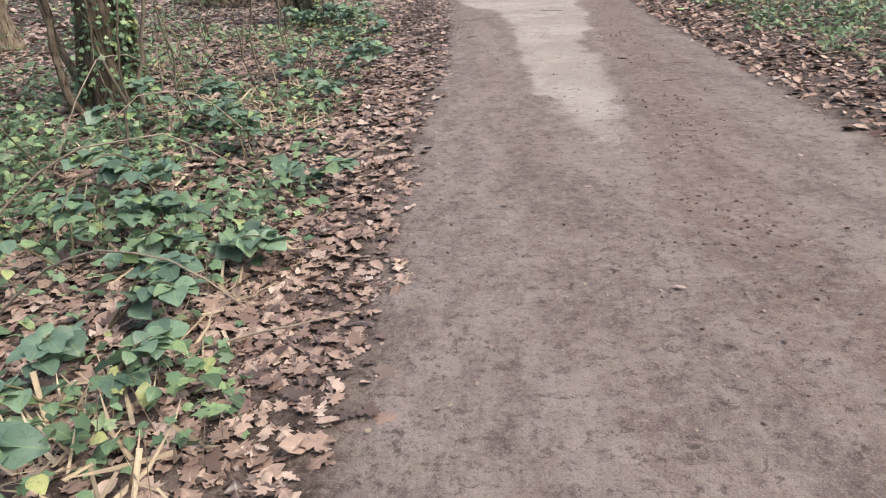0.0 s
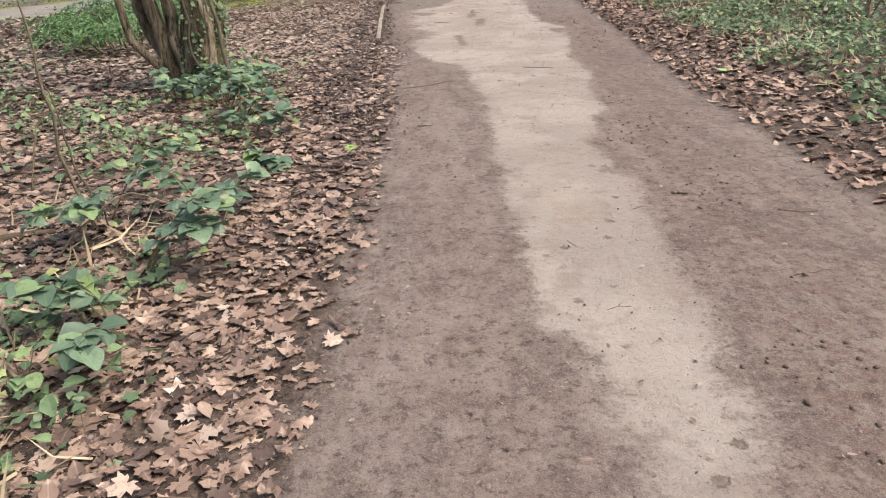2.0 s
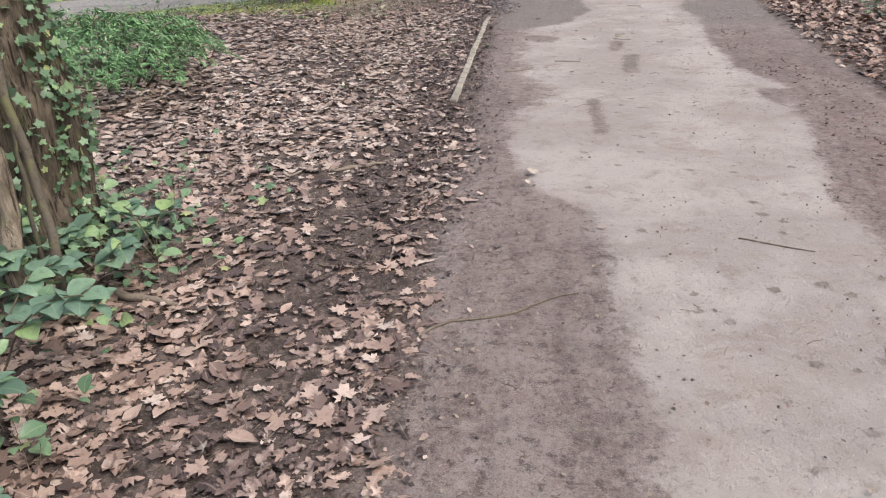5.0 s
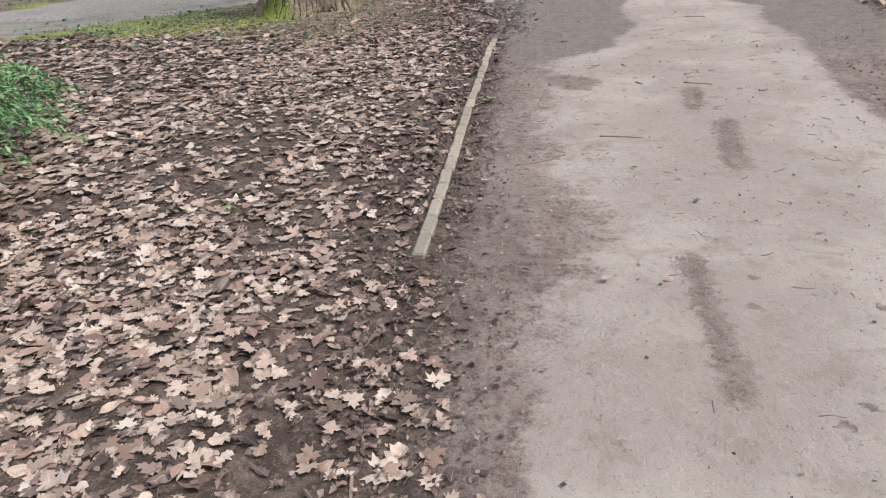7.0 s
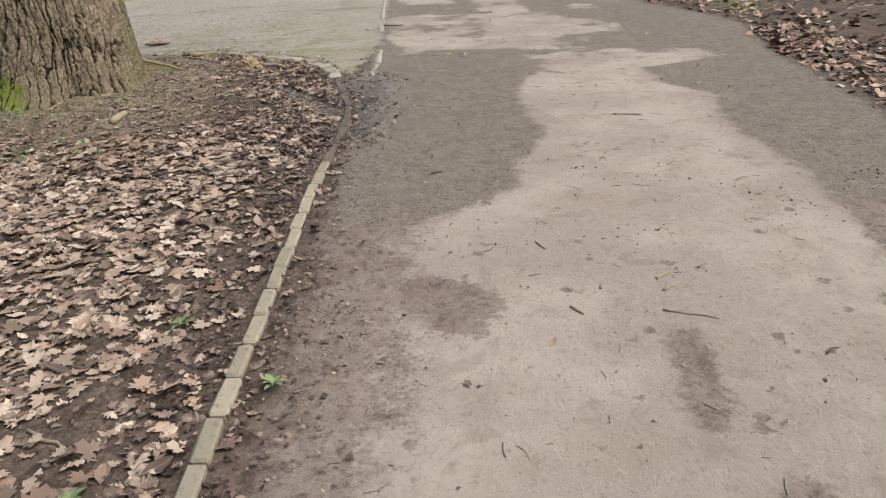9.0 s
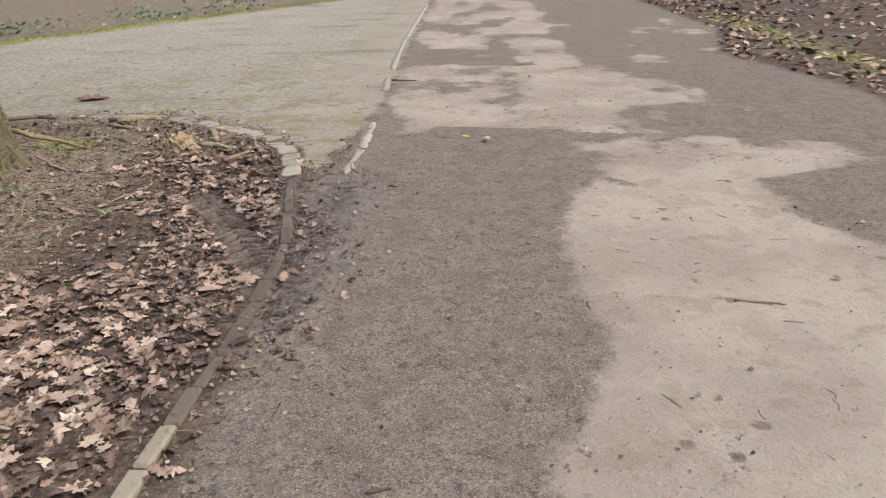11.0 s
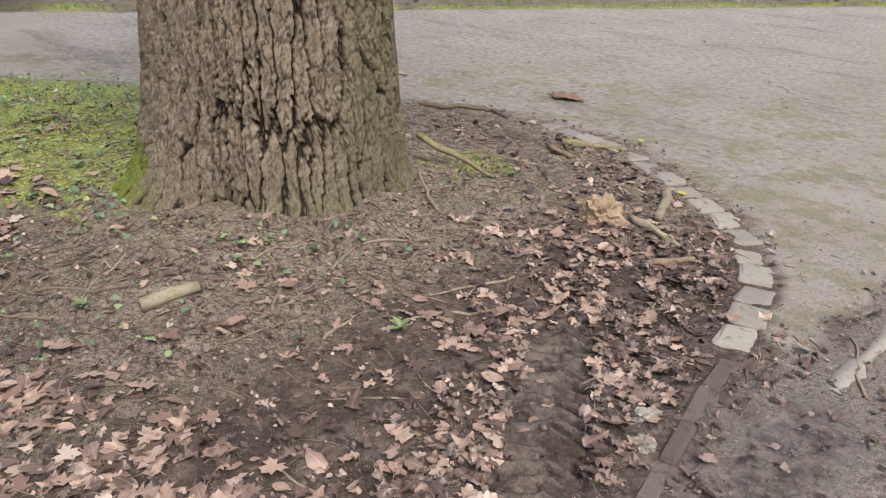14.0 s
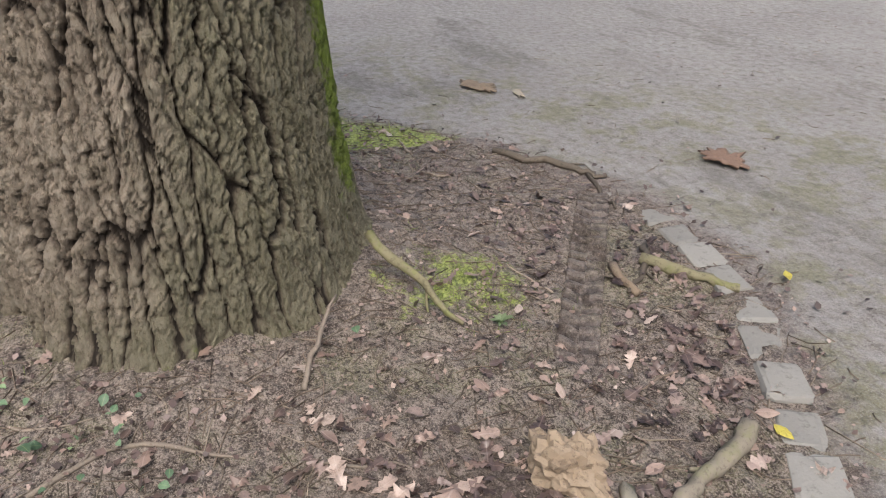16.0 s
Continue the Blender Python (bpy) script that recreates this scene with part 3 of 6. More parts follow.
def build_ground():
    gx = spaced([(-4.2, -2.6, 0.05), (-2.6, 0.35, 0.024), (0.35, 0.9, 0.03), (0.9, 4.6, 0.06)])
    gy = spaced([(1.0, 20.4, 0.05), (20.4, 23.8, 0.02), (23.8, 24.4, 0.03), (24.4, 27, 0.06)])
    X, Y = np.meshgrid(gx, gy)
    x, y = X.ravel(), Y.ravel()
    z = ground_z(x, y)
    ps, rs = path_sd(x, y), road_sd(x, y)
    cl = lambda v: np.clip(v, -1, 1)
    dtree = np.hypot(x - TREE[0], y - TREE[1])
    moss = 1.25 * np.exp(-((x + 4.1) ** 2 / 1.5 + (y - 21.4) ** 2 / 0.8)) + 0.72 * np.exp(-((x + 1.95) ** 2 + (y - 22.85) ** 2) / 0.1)
    moss = moss + 0.3 * np.exp(-((x + 3.6) ** 2 / 1.2 + (y - 20.9) ** 2 / 0.8)) + 0.1 * np.exp(-((dtree - 0.75) / 0.25) ** 2) + 0.12 * smooth01(20.3 - np.hypot(x + 2.2, y - 21.2) * 12, 0, 6)
    verge = np.maximum(np.exp(-((y - line_at(x, ROAD_FAR) - 0.45) / 0.5) ** 2), 0.8 * np.exp(-((y - line_at(x, ROAD_NEAR) + 0.35) / 0.5) ** 2) * (x < -3.4))
    moss = np.maximum(moss, 1.25 * verge) + 0.62 * np.exp(-((x - 5.35) / 0.6) ** 2) * smooth01(y, 24.4, 25.6) * smooth01(32.5 - y, 0, 1.5)
    rust = np.exp(-((x - line_at(y, DRY_RIGHT) - 0.4) / 0.4) ** 2) * smooth01(19 - y, 0, 4) + 0.4 * np.exp(-((x - 0.6) / 0.3) ** 2)
    asph = smooth01(y, 17.5, 19.5) * smooth01(x, -0.4, 0.4)
    algae = np.exp(-((y - line_at(x, ROAD_NEAR) - 0.9) / 1.1) ** 2) + 0.12 + 0.5 * np.exp(-((x + 0.7) / 0.9) ** 2)
    mud_wet = tread(x, y, *RUT, 0.16)[0]
    wet = np.maximum(np.maximum(np.maximum(mud_wet, 0.8 * np.exp(-((x - 0.3) / 0.25) ** 2) * smooth01(y, 19.6, 20.4) * smooth01(22.3 - y, 0, 0.4)), np.exp(-((x + 0.2) / 0.5) ** 2 - ((y - 21) / 1.2) ** 2)), 0.35 * smooth01(0.3 - np.abs(x - 0.35), 0, 0.3))
    trod = smooth01(y + 0.35 * x, 18.9, 20.2) * np.maximum(smooth01(-0.85 - x, 0, 0.5), smooth01(y, 22.4, 22.8) * smooth01(-0.35 - x, 0, 0.4))
    far = smooth01(y + (fbm(x, y, 1.5, 3, 16) - 0.5) * 1.2, 21.9, 22.6)
    dry = dry_sd(x, y)
    dry = dry * (1 - far) + far * (0.5 * np.clip(dry, -0.3, 0.13) + (fbm(x, y * 0.8, 1.7, 4, 15) - 0.5) * 0.7)
    dry = dry - 0.3 * np.exp(-((x - 1.05) / 0.2) ** 2 - ((y - 15.95) / 0.55) ** 2) - 0.12 * smooth01(5.6 - y, 0, 1)
    mud = np.maximum(np.maximum(tread(x, y, *RUT, 0.16)[0], 0.75 * np.exp(-((x - 0.12) / 0.3) ** 2 - ((y - 20.7) / 0.9) ** 2)), 0.75 * np.exp(-((x + 0.45) / 0.45) ** 2 - ((y - 21.75) / 0.7) ** 2))
    mud = np.maximum(mud, 0.62 * np.exp(-((x - 0.3) / 0.2) ** 2) * smooth01(y, 19.6, 20.4) * smooth01(22.3 - y, 0, 0.4))
    mud = np.maximum(mud, 0.8 * np.exp(-((x + 0.06) / 0.16) ** 2 - ((y - 9.9) / 0.3) ** 2))
    fuzz = smooth01(y, 13.0, 14.5) * smooth01(18.6 - y, 0, 0.3) * smooth01(1.5 - x, 0, 0.3)
    dry = dry * (1 - 0.55 * fuzz) * (1 - 0.6 * smooth01(6.9 - y, 0, 1.6))
    attrs = {"mud": mud, "trodden": trod, "paved": cl(np.maximum(ps, rs)), "dry": cl(dry), "spot": spot_sd(x, y), "road": cl(rs), "moss": moss, "rust": np.clip(rust, 0, 1), "asphalt": asph, "algae": np.clip(algae, 0, 1), "wet": wet}
    ny, nx = X.shape
    i = np.arange((ny - 1) * (nx - 1))
    a = (i // (nx - 1)) * nx + i % (nx - 1)
    quads = np.stack([a, a + 1, a + nx + 1, a + nx], 1)
    cx, cy = x[quads].mean(1), y[quads].mean(1)
    rsc, psc = road_sd(cx, cy), path_sd(cx, cy)
    kind = np.where(rsc > 0, 2, np.where(psc > 0, 1, 0))
    P = np.stack([x, y, z], 1)
    names = (("ground", "brown woodland soil under leaf litter with mossy patches", "ground"), ("path", "damp earth path with a pale dry sandy strip", "path"), ("road", "pale worn park road with mossy stains", "road"))
    for k, (n, label, cat) in enumerate(names):
        q = quads[kind == k]
        used, inv = np.unique(q, return_inverse=True)
        q = inv.reshape(q.shape)
        tr = np.concatenate([q[:, [0, 1, 2]], q[:, [0, 2, 3]]])
        me = mesh_np(n, P[used], tr, M_GROUND, {kk: v[used] for kk, v in attrs.items()}, True)
        thing(n, label, cat, kind="structure", data=me)


build_ground()


def tyre_print(label, a, b, half, pitch, height, depth):
    """A strip of pressed mud with chevron lugs, sunk into the ground between a and b."""
    n = math.dist(a, b)
    ux, uy = (b[0] - a[0]) / n, (b[1] - a[1]) / n
    U, W = np.meshgrid(np.arange(0, n, 0.0062), np.linspace(-half - 0.01, half + 0.01, 46))
    u, w = U.ravel(), W.ravel()
    bend = 0.012 * np.sin(u * 5)
    x, y = a[0] + ux * u - uy * (w + bend), a[1] + uy * u + ux * (w + bend)
    mk, bar = tread(x, y, a, b, half, pitch)
    worn = smooth01(fbm(x, y, 9, 3, 131), 0.25, 0.5)
    z = ground_z(x, y) + mk * (0.02 + bar * height * (0.5 + 0.5 * worn) + (fbm(x, y, 30, 3, 133) - 0.5) * 0.005) - smooth01(0.5 - mk, 0, 0.5) * 0.03
    ny, nx = U.shape
    i = np.arange((ny - 1) * (nx - 1))
    q = (i // (nx - 1)) * nx + i % (nx - 1)
    F = np.concatenate([np.stack([q, q + 1, q + nx + 1], 1), np.stack([q, q + nx + 1, q + nx], 1)])
    one = np.ones(len(u))
    # Mud colour is raised between the lugs, painting in groove shade on wet mud.
    at = {"paved": -one, "dry": -one, "road": -one, "spot": -one, "mud": np.clip(depth * 0.6 + 0.1 - 0.5 * bar * mk, 0, 1), "wet": np.clip(depth + 0.3 - 0.3 * bar, 0, 1), "trodden": one * (1 - depth)}
    thing("tyre_print", label, "tyre print", kind="structure", data=mesh_np("tyre_print", np.stack([x, y, z], 1), F, M_GROUND, at, True))


tyre_print("deep chevron tyre print pressed into wet dark mud", *RUT, 0.125, 0.062, 0.02, 1.0)
tyre_print("shallow barred tyre print pressed into trodden soil", *TRACK, 0.085, 0.07, 0.016, 0.55)

# ---- leaf shapes ----


def strip_leaf(stations, length, curl=0.0, bend=0.0, wave=0.0, seed=0):
    """A leaf from (position along, half width) stations; verts, tris and a midrib distance."""
    r = np.random.default_rng(seed)
    v, rib, tr = [], [], []
    for i, (s, w) in enumerate(stations):
        y = (s - 0.5) * length
        zc = bend * (s - 0.5) ** 2 * length * 2
        for side in (-1, 0, 1):
            ww = w * length * side * (1 + r.uniform(-0.15, 0.15))
            v.append((ww, y + (0.04 * length * abs(side) if 0 < s < 1 else 0), zc + curl * abs(side) * w * length + wave * r.uniform(-1, 1) * length * abs(side)))
            rib.append(abs(side) * w)
        if i:
            a, b = 3 * (i - 1), 3 * i
            for k in (0, 1):
                tr += [(a + k, a + k + 1, b + k + 1), (a + k, b + k + 1, b + k)]
    return np.array(v), np.array(tr), np.array(rib)


def star_leaf(radii, length, curl=0.0, seed=0):
    """A lobed leaf as a fan round its base."""
    r = np.random.default_rng(seed)
    n = len(radii)
    v, rib = [(0, 0, 0)], [0.0]
    for i, rad in enumerate(radii):
        a = math.radians(-150 + 300 * i / (n - 1)) + math.pi / 2
        q = rad * length * (1 + r.uniform(-0.08, 0.08))
        v.append((q * math.cos(a), q * math.sin(a), curl * rad * rad * length * (0.6 + 0.8 * r.random())))
        rib.append(0.3)
    tr = [(0, i, i + 1) for i in range(1, n)]
    return np.array(v), np.array(tr), np.array(rib)


OAK = ((0, 0.02), (0.2, 0.18), (0.28, 0.085), (0.42, 0.28), (0.5, 0.13), (0.64, 0.34), (0.73, 0.17), (0.86, 0.23), (1, 0.03))
OVAL = ((0, 0.01), (0.25, 0.2), (0.55, 0.27), (0.82, 0.15), (1, 0.01))
TOOTH = ((0, 0.02), (0.14, 0.25), (0.3, 0.33), (0.5, 0.34), (0.72, 0.24), (0.9, 0.09), (1, 0.0))
MAPLE = (0.28, 0.5, 0.36, 0.78, 0.55, 0.72, 0.44, 0.86, 0.78, 1.0, 0.76, 0.88, 0.42, 0.74, 0.55, 0.8, 0.36, 0.5, 0.28)
IVYL = (0.3, 0.55, 0.45, 0.8, 0.62, 1.0, 0.62, 0.8, 0.45, 0.55, 0.3)


def lobed_leaf(stations, crumple, seed):
    """A dry lobed leaf, uneven from side to side, warped by soft waves."""
    r = np.random.default_rng(seed)
    ph, k = r.uniform(0, 6.28, 3), r.uniform(0.7, 1.3, 3)
    cup, arch, lean = r.uniform(-0.5, 0.7), r.uniform(-0.3, 0.3), r.uniform(-0.12, 0.12)
    v, rib, tr = [], [], []
    for i, (s, w) in enumerate(stations):
        for side in (-1, 0, 1):
            x = side * w * (1 + r.uniform(-0.3, 0.25)) + lean * (s - 0.5) ** 2
            y = s - 0.5 + (0.05 + r.uniform(-0.035, 0.035)) * abs(side) * (0 < s < 1)
            z = cup * x * x + arch * y * y + 0.045 * math.sin(11 * k[0] * x + 5 * y + ph[0]) + 0.035 * math.sin(10 * k[1] * y - 6 * x + ph[1])
            v.append((x, y, crumple * z))
            rib.append(abs(side) * w)
        if i:
            a, b = 3 * (i - 1), 3 * i
            for q in (0, 1):
                tr += [(a + q, a + q + 1, b + q + 1), (a + q, b + q + 1, b + q)]
    return np.array(v), np.array(tr), np.array(rib)


def shard(seed):
    """A torn scrap of leaf."""
    r = np.random.default_rng(seed)
    a = np.sort(r.uniform(0, 1.1, 5)) + np.arange(5) * 1.257
    q = 0.5 * r.uniform(0.5, 1.0, 5)
    w = r.uniform(0.4, 0.85)
    v = np.stack([q * np.cos(a) * w, q * np.sin(a), r.uniform(-0.08, 0.08, 5)], 1)
    return v, np.array([(0, 1, 2), (0, 2, 3), (0, 3, 4)]), np.full(5, 0.3)


OAK_SET = [lobed_leaf(OAK, c, i) for i, c in enumerate((0.6, 0.9, 1.3, 0.7, 1.6, 1.0, 2.2))]
OVAL_SET = [strip_leaf(OVAL, 1, c, b, 0.04, i + 20) for i, (c, b) in enumerate(((0.3, 0.15), (-0.25, -0.2), (0.6, 0.1)))]
MAPLE_SET = [star_leaf(MAPLE, 0.62, c, i) for i, c in enumerate((0.12, -0.12, 0.25, 0.04))]
IVY_SET = [star_leaf(IVYL, 0.58, c, i + 9) for i, c in enumerate((-0.12, 0.16, -0.28))]
TOOTH_SET = [strip_leaf(TOOTH, 1, c, b, 0.02, i + 40) for i, (c, b) in enumerate(((0.3, -0.25), (0.15, -0.35), (0.4, -0.15)))]


def rot3(yaw, tx, ty):
    n = len(yaw)
    R = np.zeros((3, n, 3, 3))
    R[:, :, [0, 1, 2], [0, 1, 2]] = 1
    c, s = np.cos(yaw), np.sin(yaw)
    R[0, :, 0, 0], R[0, :, 0, 1], R[0, :, 1, 0], R[0, :, 1, 1] = c, -s, s, c
    c, s = np.cos(tx), np.sin(tx)
    R[1, :, 1, 1], R[1, :, 1, 2], R[1, :, 2, 1], R[1, :, 2, 2] = c, -s, s, c
    c, s = np.cos(ty), np.sin(ty)
    R[2, :, 0, 0], R[2, :, 0, 2], R[2, :, 2, 0], R[2, :, 2, 2] = c, s, -s, c
    return R[0] @ R[1] @ R[2]


def scatter(name, shapes, pos, size, tilt, material, yaw=None, up=None):
    """Joined copies of the shapes at pos; returns one mesh."""
    n = len(pos)
    yaw = rng.uniform(0, 2 * math.pi, n) if yaw is None else yaw
    R = rot3(yaw, rng.normal(0, tilt, n) + (0 if up is None else up), rng.normal(0, tilt, n))
    pick = rng.integers(0, len(shapes), n)
    V, F, A, off = [], [], [], 0
    for k, (v, tr, rib) in enumerate(shapes):
        idx = np.nonzero(pick == k)[0]
        if not len(idx):
            continue
        sc = np.broadcast_to(size, (n,))[idx]
        w = np.einsum('nij,vj->nvi', R[idx], v) * sc[:, None, None] + pos[idx][:, None, :]
        V.append(w.reshape(-1, 3))
        F.append((tr[None] + (np.arange(len(idx)) * len(v))[:, None, None]).reshape(-1, 3) + off)
        A.append(np.tile(rib, len(idx)))
        off += len(idx) * len(v)
    return mesh_np(name, np.concatenate(V), np.concatenate(F), material, {"rib": np.concatenate(A)})


def sprinkle(x0, x1, y0, y1, per_m2, density):
    """Random ground points in a rectangle, thinned by density(x, y)."""
    n = int((x1 - x0) * (y1 - y0) * per_m2)
    x, y = rng.uniform(x0, x1, n), rng.uniform(y0, y1, n)
    k = rng.random(n) < density(x, y)
    return x[k], y[k]


def lifted(x, y, lo, hi):
    return np.stack([x, y, ground_z(x, y) + rng.uniform(lo, hi, len(x))], 1)


# ---- leaf litter ----
def off_pave(x, y, soft=0.25):
    return smooth01(-np.maximum(path_sd(x, y), road_sd(x, y)), -0.12, soft)


def litter_left(x, y):
    d = off_pave(x, y) * (x < 1)
    bare = 1 - 0.76 * np.exp(-((x + 0.1) / 0.33) ** 2) * smooth01(y, 8.5, 10.5)
    rough = 0.5 + 0.9 * smooth01(fbm(x, y, 0.9, 3, 21), 0.3, 0.6)
    hole = 1 - 0.75 * np.exp(-((x + 1.2) / 0.5) ** 2 - ((y - 16.2) / 0.9) ** 2)
    oakside = 1 - 0.985 * smooth01(y + 0.1 * x + (fbm(x, y, 1.5, 3, 23) - 0.5), 19.6, 20.4) * (1 - 0.3 * np.exp(-((x + 0.55) / 0.45) ** 2 - ((y - 21.9) / 0.6) ** 2))
    bare = bare * np.where(y > 14.4, smooth01(0.07 - x, 0, 0.08), 1)
    veg = 1 - 0.3 * smooth01(7 - y, 0, 3) * smooth01(-0.8 - x, 0, 0.6)
    hole = hole * (1 - 0.8 * np.exp(-((x + 0.06) / 0.15) ** 2 - ((y - 9.9) / 0.28) ** 2))
    return np.clip(d * bare * rough * hole * oakside * veg * off_kerb(x, y), 0, 1)


def litter_right(x, y):
    e = x - line_at(y, PATH_RIGHT)
    return smooth01(e, -0.08, 0.18) * (x > 2) * (0.3 + 0.7 * smooth01(1.5 - e, 0, 0.6)) * (0.55 + 0.6 * fbm(x, y, 1.2, 3, 31))


def wet_leaves(x, y):
    a = np.exp(-((x + 0.15) / 0.45) ** 2 - ((y - 20.9) / 1.3) ** 2) + 0.8 * np.exp(-((x + 0.5) / 0.55) ** 2 - ((y - 22.3) / 0.55) ** 2) + 0.5 * np.exp(-((x + 1.5) / 0.8) ** 2 - ((y - 23.45) / 0.3) ** 2)
    b = 0.5 * np.exp(-((x - 0.02) / 0.3) ** 2) * smooth01(y, 8, 10) * smooth01(21 - y, 0, 1)
    rut = (1 - 0.9 * smooth01(tread(x, y, *RUT, 0.12)[0], 0, 0.8)) * (1 - 0.95 * tread(x, y, *TRACK, 0.11)[0]) * off_kerb(x, y)
    return np.clip((a + b) * off_pave(x, y) * rut * (0.4 + 0.9 * smooth01(fbm(x, y, 3, 3, 51), 0.35, 0.6)), 0, 1)


def litter(name, label, shapes, xy, size, tilt, material):
    p = lifted(*xy, 0.002, 0.022)
    thing(name, label, "leaf litter", kind="stuff", data=scatter(name, shapes, p, rng.uniform(*size, len(p)), tilt, material))


WEATHERED = lambda x, y: 0.85 * smooth01(y, 11.5, 13.5) * smooth01(20.0 - y, -0.6, 0.6)
litter("leaf_litter", "pinkish tan fallen oak leaves lying over the soil", OAK_SET + MAPLE_SET, sprinkle(-2.0, 0.6, 0.2, 22.5, 540, lambda x, y: smooth01(y, 0.2, 1.7) * litter_left(x, y) * (1 - WEATHERED(x, y))), (0.042, 0.112), 0.15, M_LITTER)
litter("leaf_litter", "greyish tan weathered oak leaves matted over the soil", OAK_SET + MAPLE_SET, sprinkle(-2.0, 0.6, 10.0, 22.5, 540, lambda x, y: litter_left(x, y) * WEATHERED(x, y)), (0.04, 0.108), 0.13, M_LITTER_G)
litter("leaf_litter", "pinkish tan fallen leaves lying deeper in the wood", OVAL_SET + MAPLE_SET + MAPLE_SET, sprinkle(-6.4, -2.0, 0.2, 22.5, 400, lambda x, y: smooth01(x, -6.4, -4.0) * smooth01(y, 0.2, 1.7) * litter_left(x, y) * (1 - WEATHERED(x, y))), (0.05, 0.12), 0.17, M_LITTER)
litter("leaf_litter", "greyish tan weathered leaves lying deeper in the wood", OVAL_SET + MAPLE_SET + MAPLE_SET, sprinkle(-6.4, -2.0, 10.0, 22.5, 400, lambda x, y: smooth01(x, -6.4, -4.0) * litter_left(x, y) * WEATHERED(x, y)), (0.05, 0.12), 0.15, M_LITTER_G)
litter("leaf_litter", "tan fallen maple leaves lying over the soil", MAPLE_SET + OVAL_SET, sprinkle(-4.2, 0.6, 1.2, 22.0, 110, litter_left), (0.05, 0.11), 0.22, M_LITTER)
litter("leaf_litter", "tan fallen leaves farther off in the wood", OVAL_SET + MAPLE_SET, sprinkle(-13, -4.2, -2.0, 24, 65, lambda x, y: litter_left(x, y) * smooth01(13 + x + 3 * (fbm(x, y, 0.4, 3, 24) - 0.5), 0, 3) * smooth01(y, -2, 1)), (0.09, 0.15), 0.3, M_LITTER)
litter("leaf_litter", "russet brown fallen leaves banked beside the path", OAK_SET[:2] + MAPLE_SET + OVAL_SET, sprinkle(2.5, 5.2, 3.0, 24.0, 290, litter_right), (0.045, 0.11), 0.28, M_LITTER_R)
litter("leaf_litter", "russet brown fallen leaves farther off", OVAL_SET + MAPLE_SET, sprinkle(4.2, 14, 0.0, 38.0, 60, lambda x, y: litter_right(x, y) * smooth01(14 - x, 0, 4) * smooth01(38 - y, 0, 4) * smooth01(y, 0, 3)), (0.09, 0.15), 0.34, M_LITTER_R)
litter("leaf_litter", "dark wet leaves trodden into mud beside the edging", OAK_SET, sprinkle(-3.0, 0.5, 8.5, 24.0, 620, wet_leaves), (0.035, 0.085), 0.3, M_LITTER_W)
litter("leaf_litter", "tan oak leaves matted over wet mud inside the setts", OAK_SET, sprinkle(-1.5, 0.3, 20.3, 23.4, 330, wet_leaves), (0.04, 0.095), 0.22, M_LITTER)
litter("leaf_litter", "few brown leaf scraps lying on the trodden path", OVAL_SET, sprinkle(-0.2, 4.2, 2.0, 26.0, 7, lambda x, y: smooth01(path_sd(x, y), -0.1, 0.05) * (0.25 + 0.75 * smooth01(0.4 - path_sd(x, y), 0, 0.4))), (0.02, 0.05), 0.2, M_LITTER)
litter("leaf_litter", "few dry leaf scraps on mossy soil under the oak", OAK_SET + OVAL_SET, sprinkle(-5.5, 0.0, 19.2, 24.2, 42, lambda x, y: off_pave(x, y) * (np.hypot(x - TREE[0], y - TREE[1]) > 0.8)), (0.03, 0.07), 0.25, M_LITTER)

# crumbs: small bark and leaf fragments, grit
CRUMB = [shard(i + 60) for i in range(8)]
litter("leaf_crumbs", "crumbled brown leaf fragments on dark soil", CRUMB, sprinkle(-3.5, 0.6, 2, 24, 400, lambda x, y: 0.8 * (1 - 0.7 * smooth01(y + 0.35 * x, 19, 20.2) * smooth01(-0.4 - x, 0, 0.5)) * off_pave(x, y, 0.05) * off_kerb(x, y, 0.04) * (1 - 0.95 * tread(x, y, *RUT, 0.13)[0]) * (1 - 0.95 * tread(x, y, *TRACK, 0.11)[0]) * (0.3 + smooth01(fbm(x, y, 2.2, 3, 77), 0.35, 0.6))), (0.012, 0.035), 0.4, M_LITTER_W)
litter("leaf_crumbs", "pale crumbled leaf and chip fragments along the path edge", CRUMB, sprinkle(-0.3, 4.3, 2, 26, 110, lambda x, y: smooth01(path_sd(x, y), -0.3, 0.0) * (0.12 + 0.8 * smooth01(0.45 - path_sd(x, y), 0, 0.4))), (0.01, 0.032), 0.3, M_CHIP)
litter("leaf_crumbs", "dark trodden leaf scraps and bark crumbs beside the path", CRUMB, sprinkle(-0.75, 0.6, 8.5, 20.5, 1300, lambda x, y: np.exp(-((x - line_at(y, PATH_LEFT) + 0.22) / 0.3) ** 2) * (0.3 + 0.7 * smooth01(fbm(x, y, 3, 3, 78), 0.35, 0.6)) * off_kerb(x, y, 0.04)), (0.012, 0.04), 0.35, M_LITTER_W)
MUDEDGE = lambda x, y: np.exp(-((x - 0.3) / 0.2) ** 2) * smooth01(y, 19.4, 20.6) * smooth01(22.6 - y, 0, 0.5) * off_kerb(x, y, 0.05) * (0.25 + 0.9 * smooth01(fbm(x, y, 4, 3, 57), 0.4, 0.6))
litter("leaf_litter", "brown oak leaves trodden into mud beside the setts", OAK_SET, sprinkle(-0.1, 0.8, 19.4, 22.6, 130, MUDEDGE), (0.03, 0.075), 0.25, M_LITTER_W)
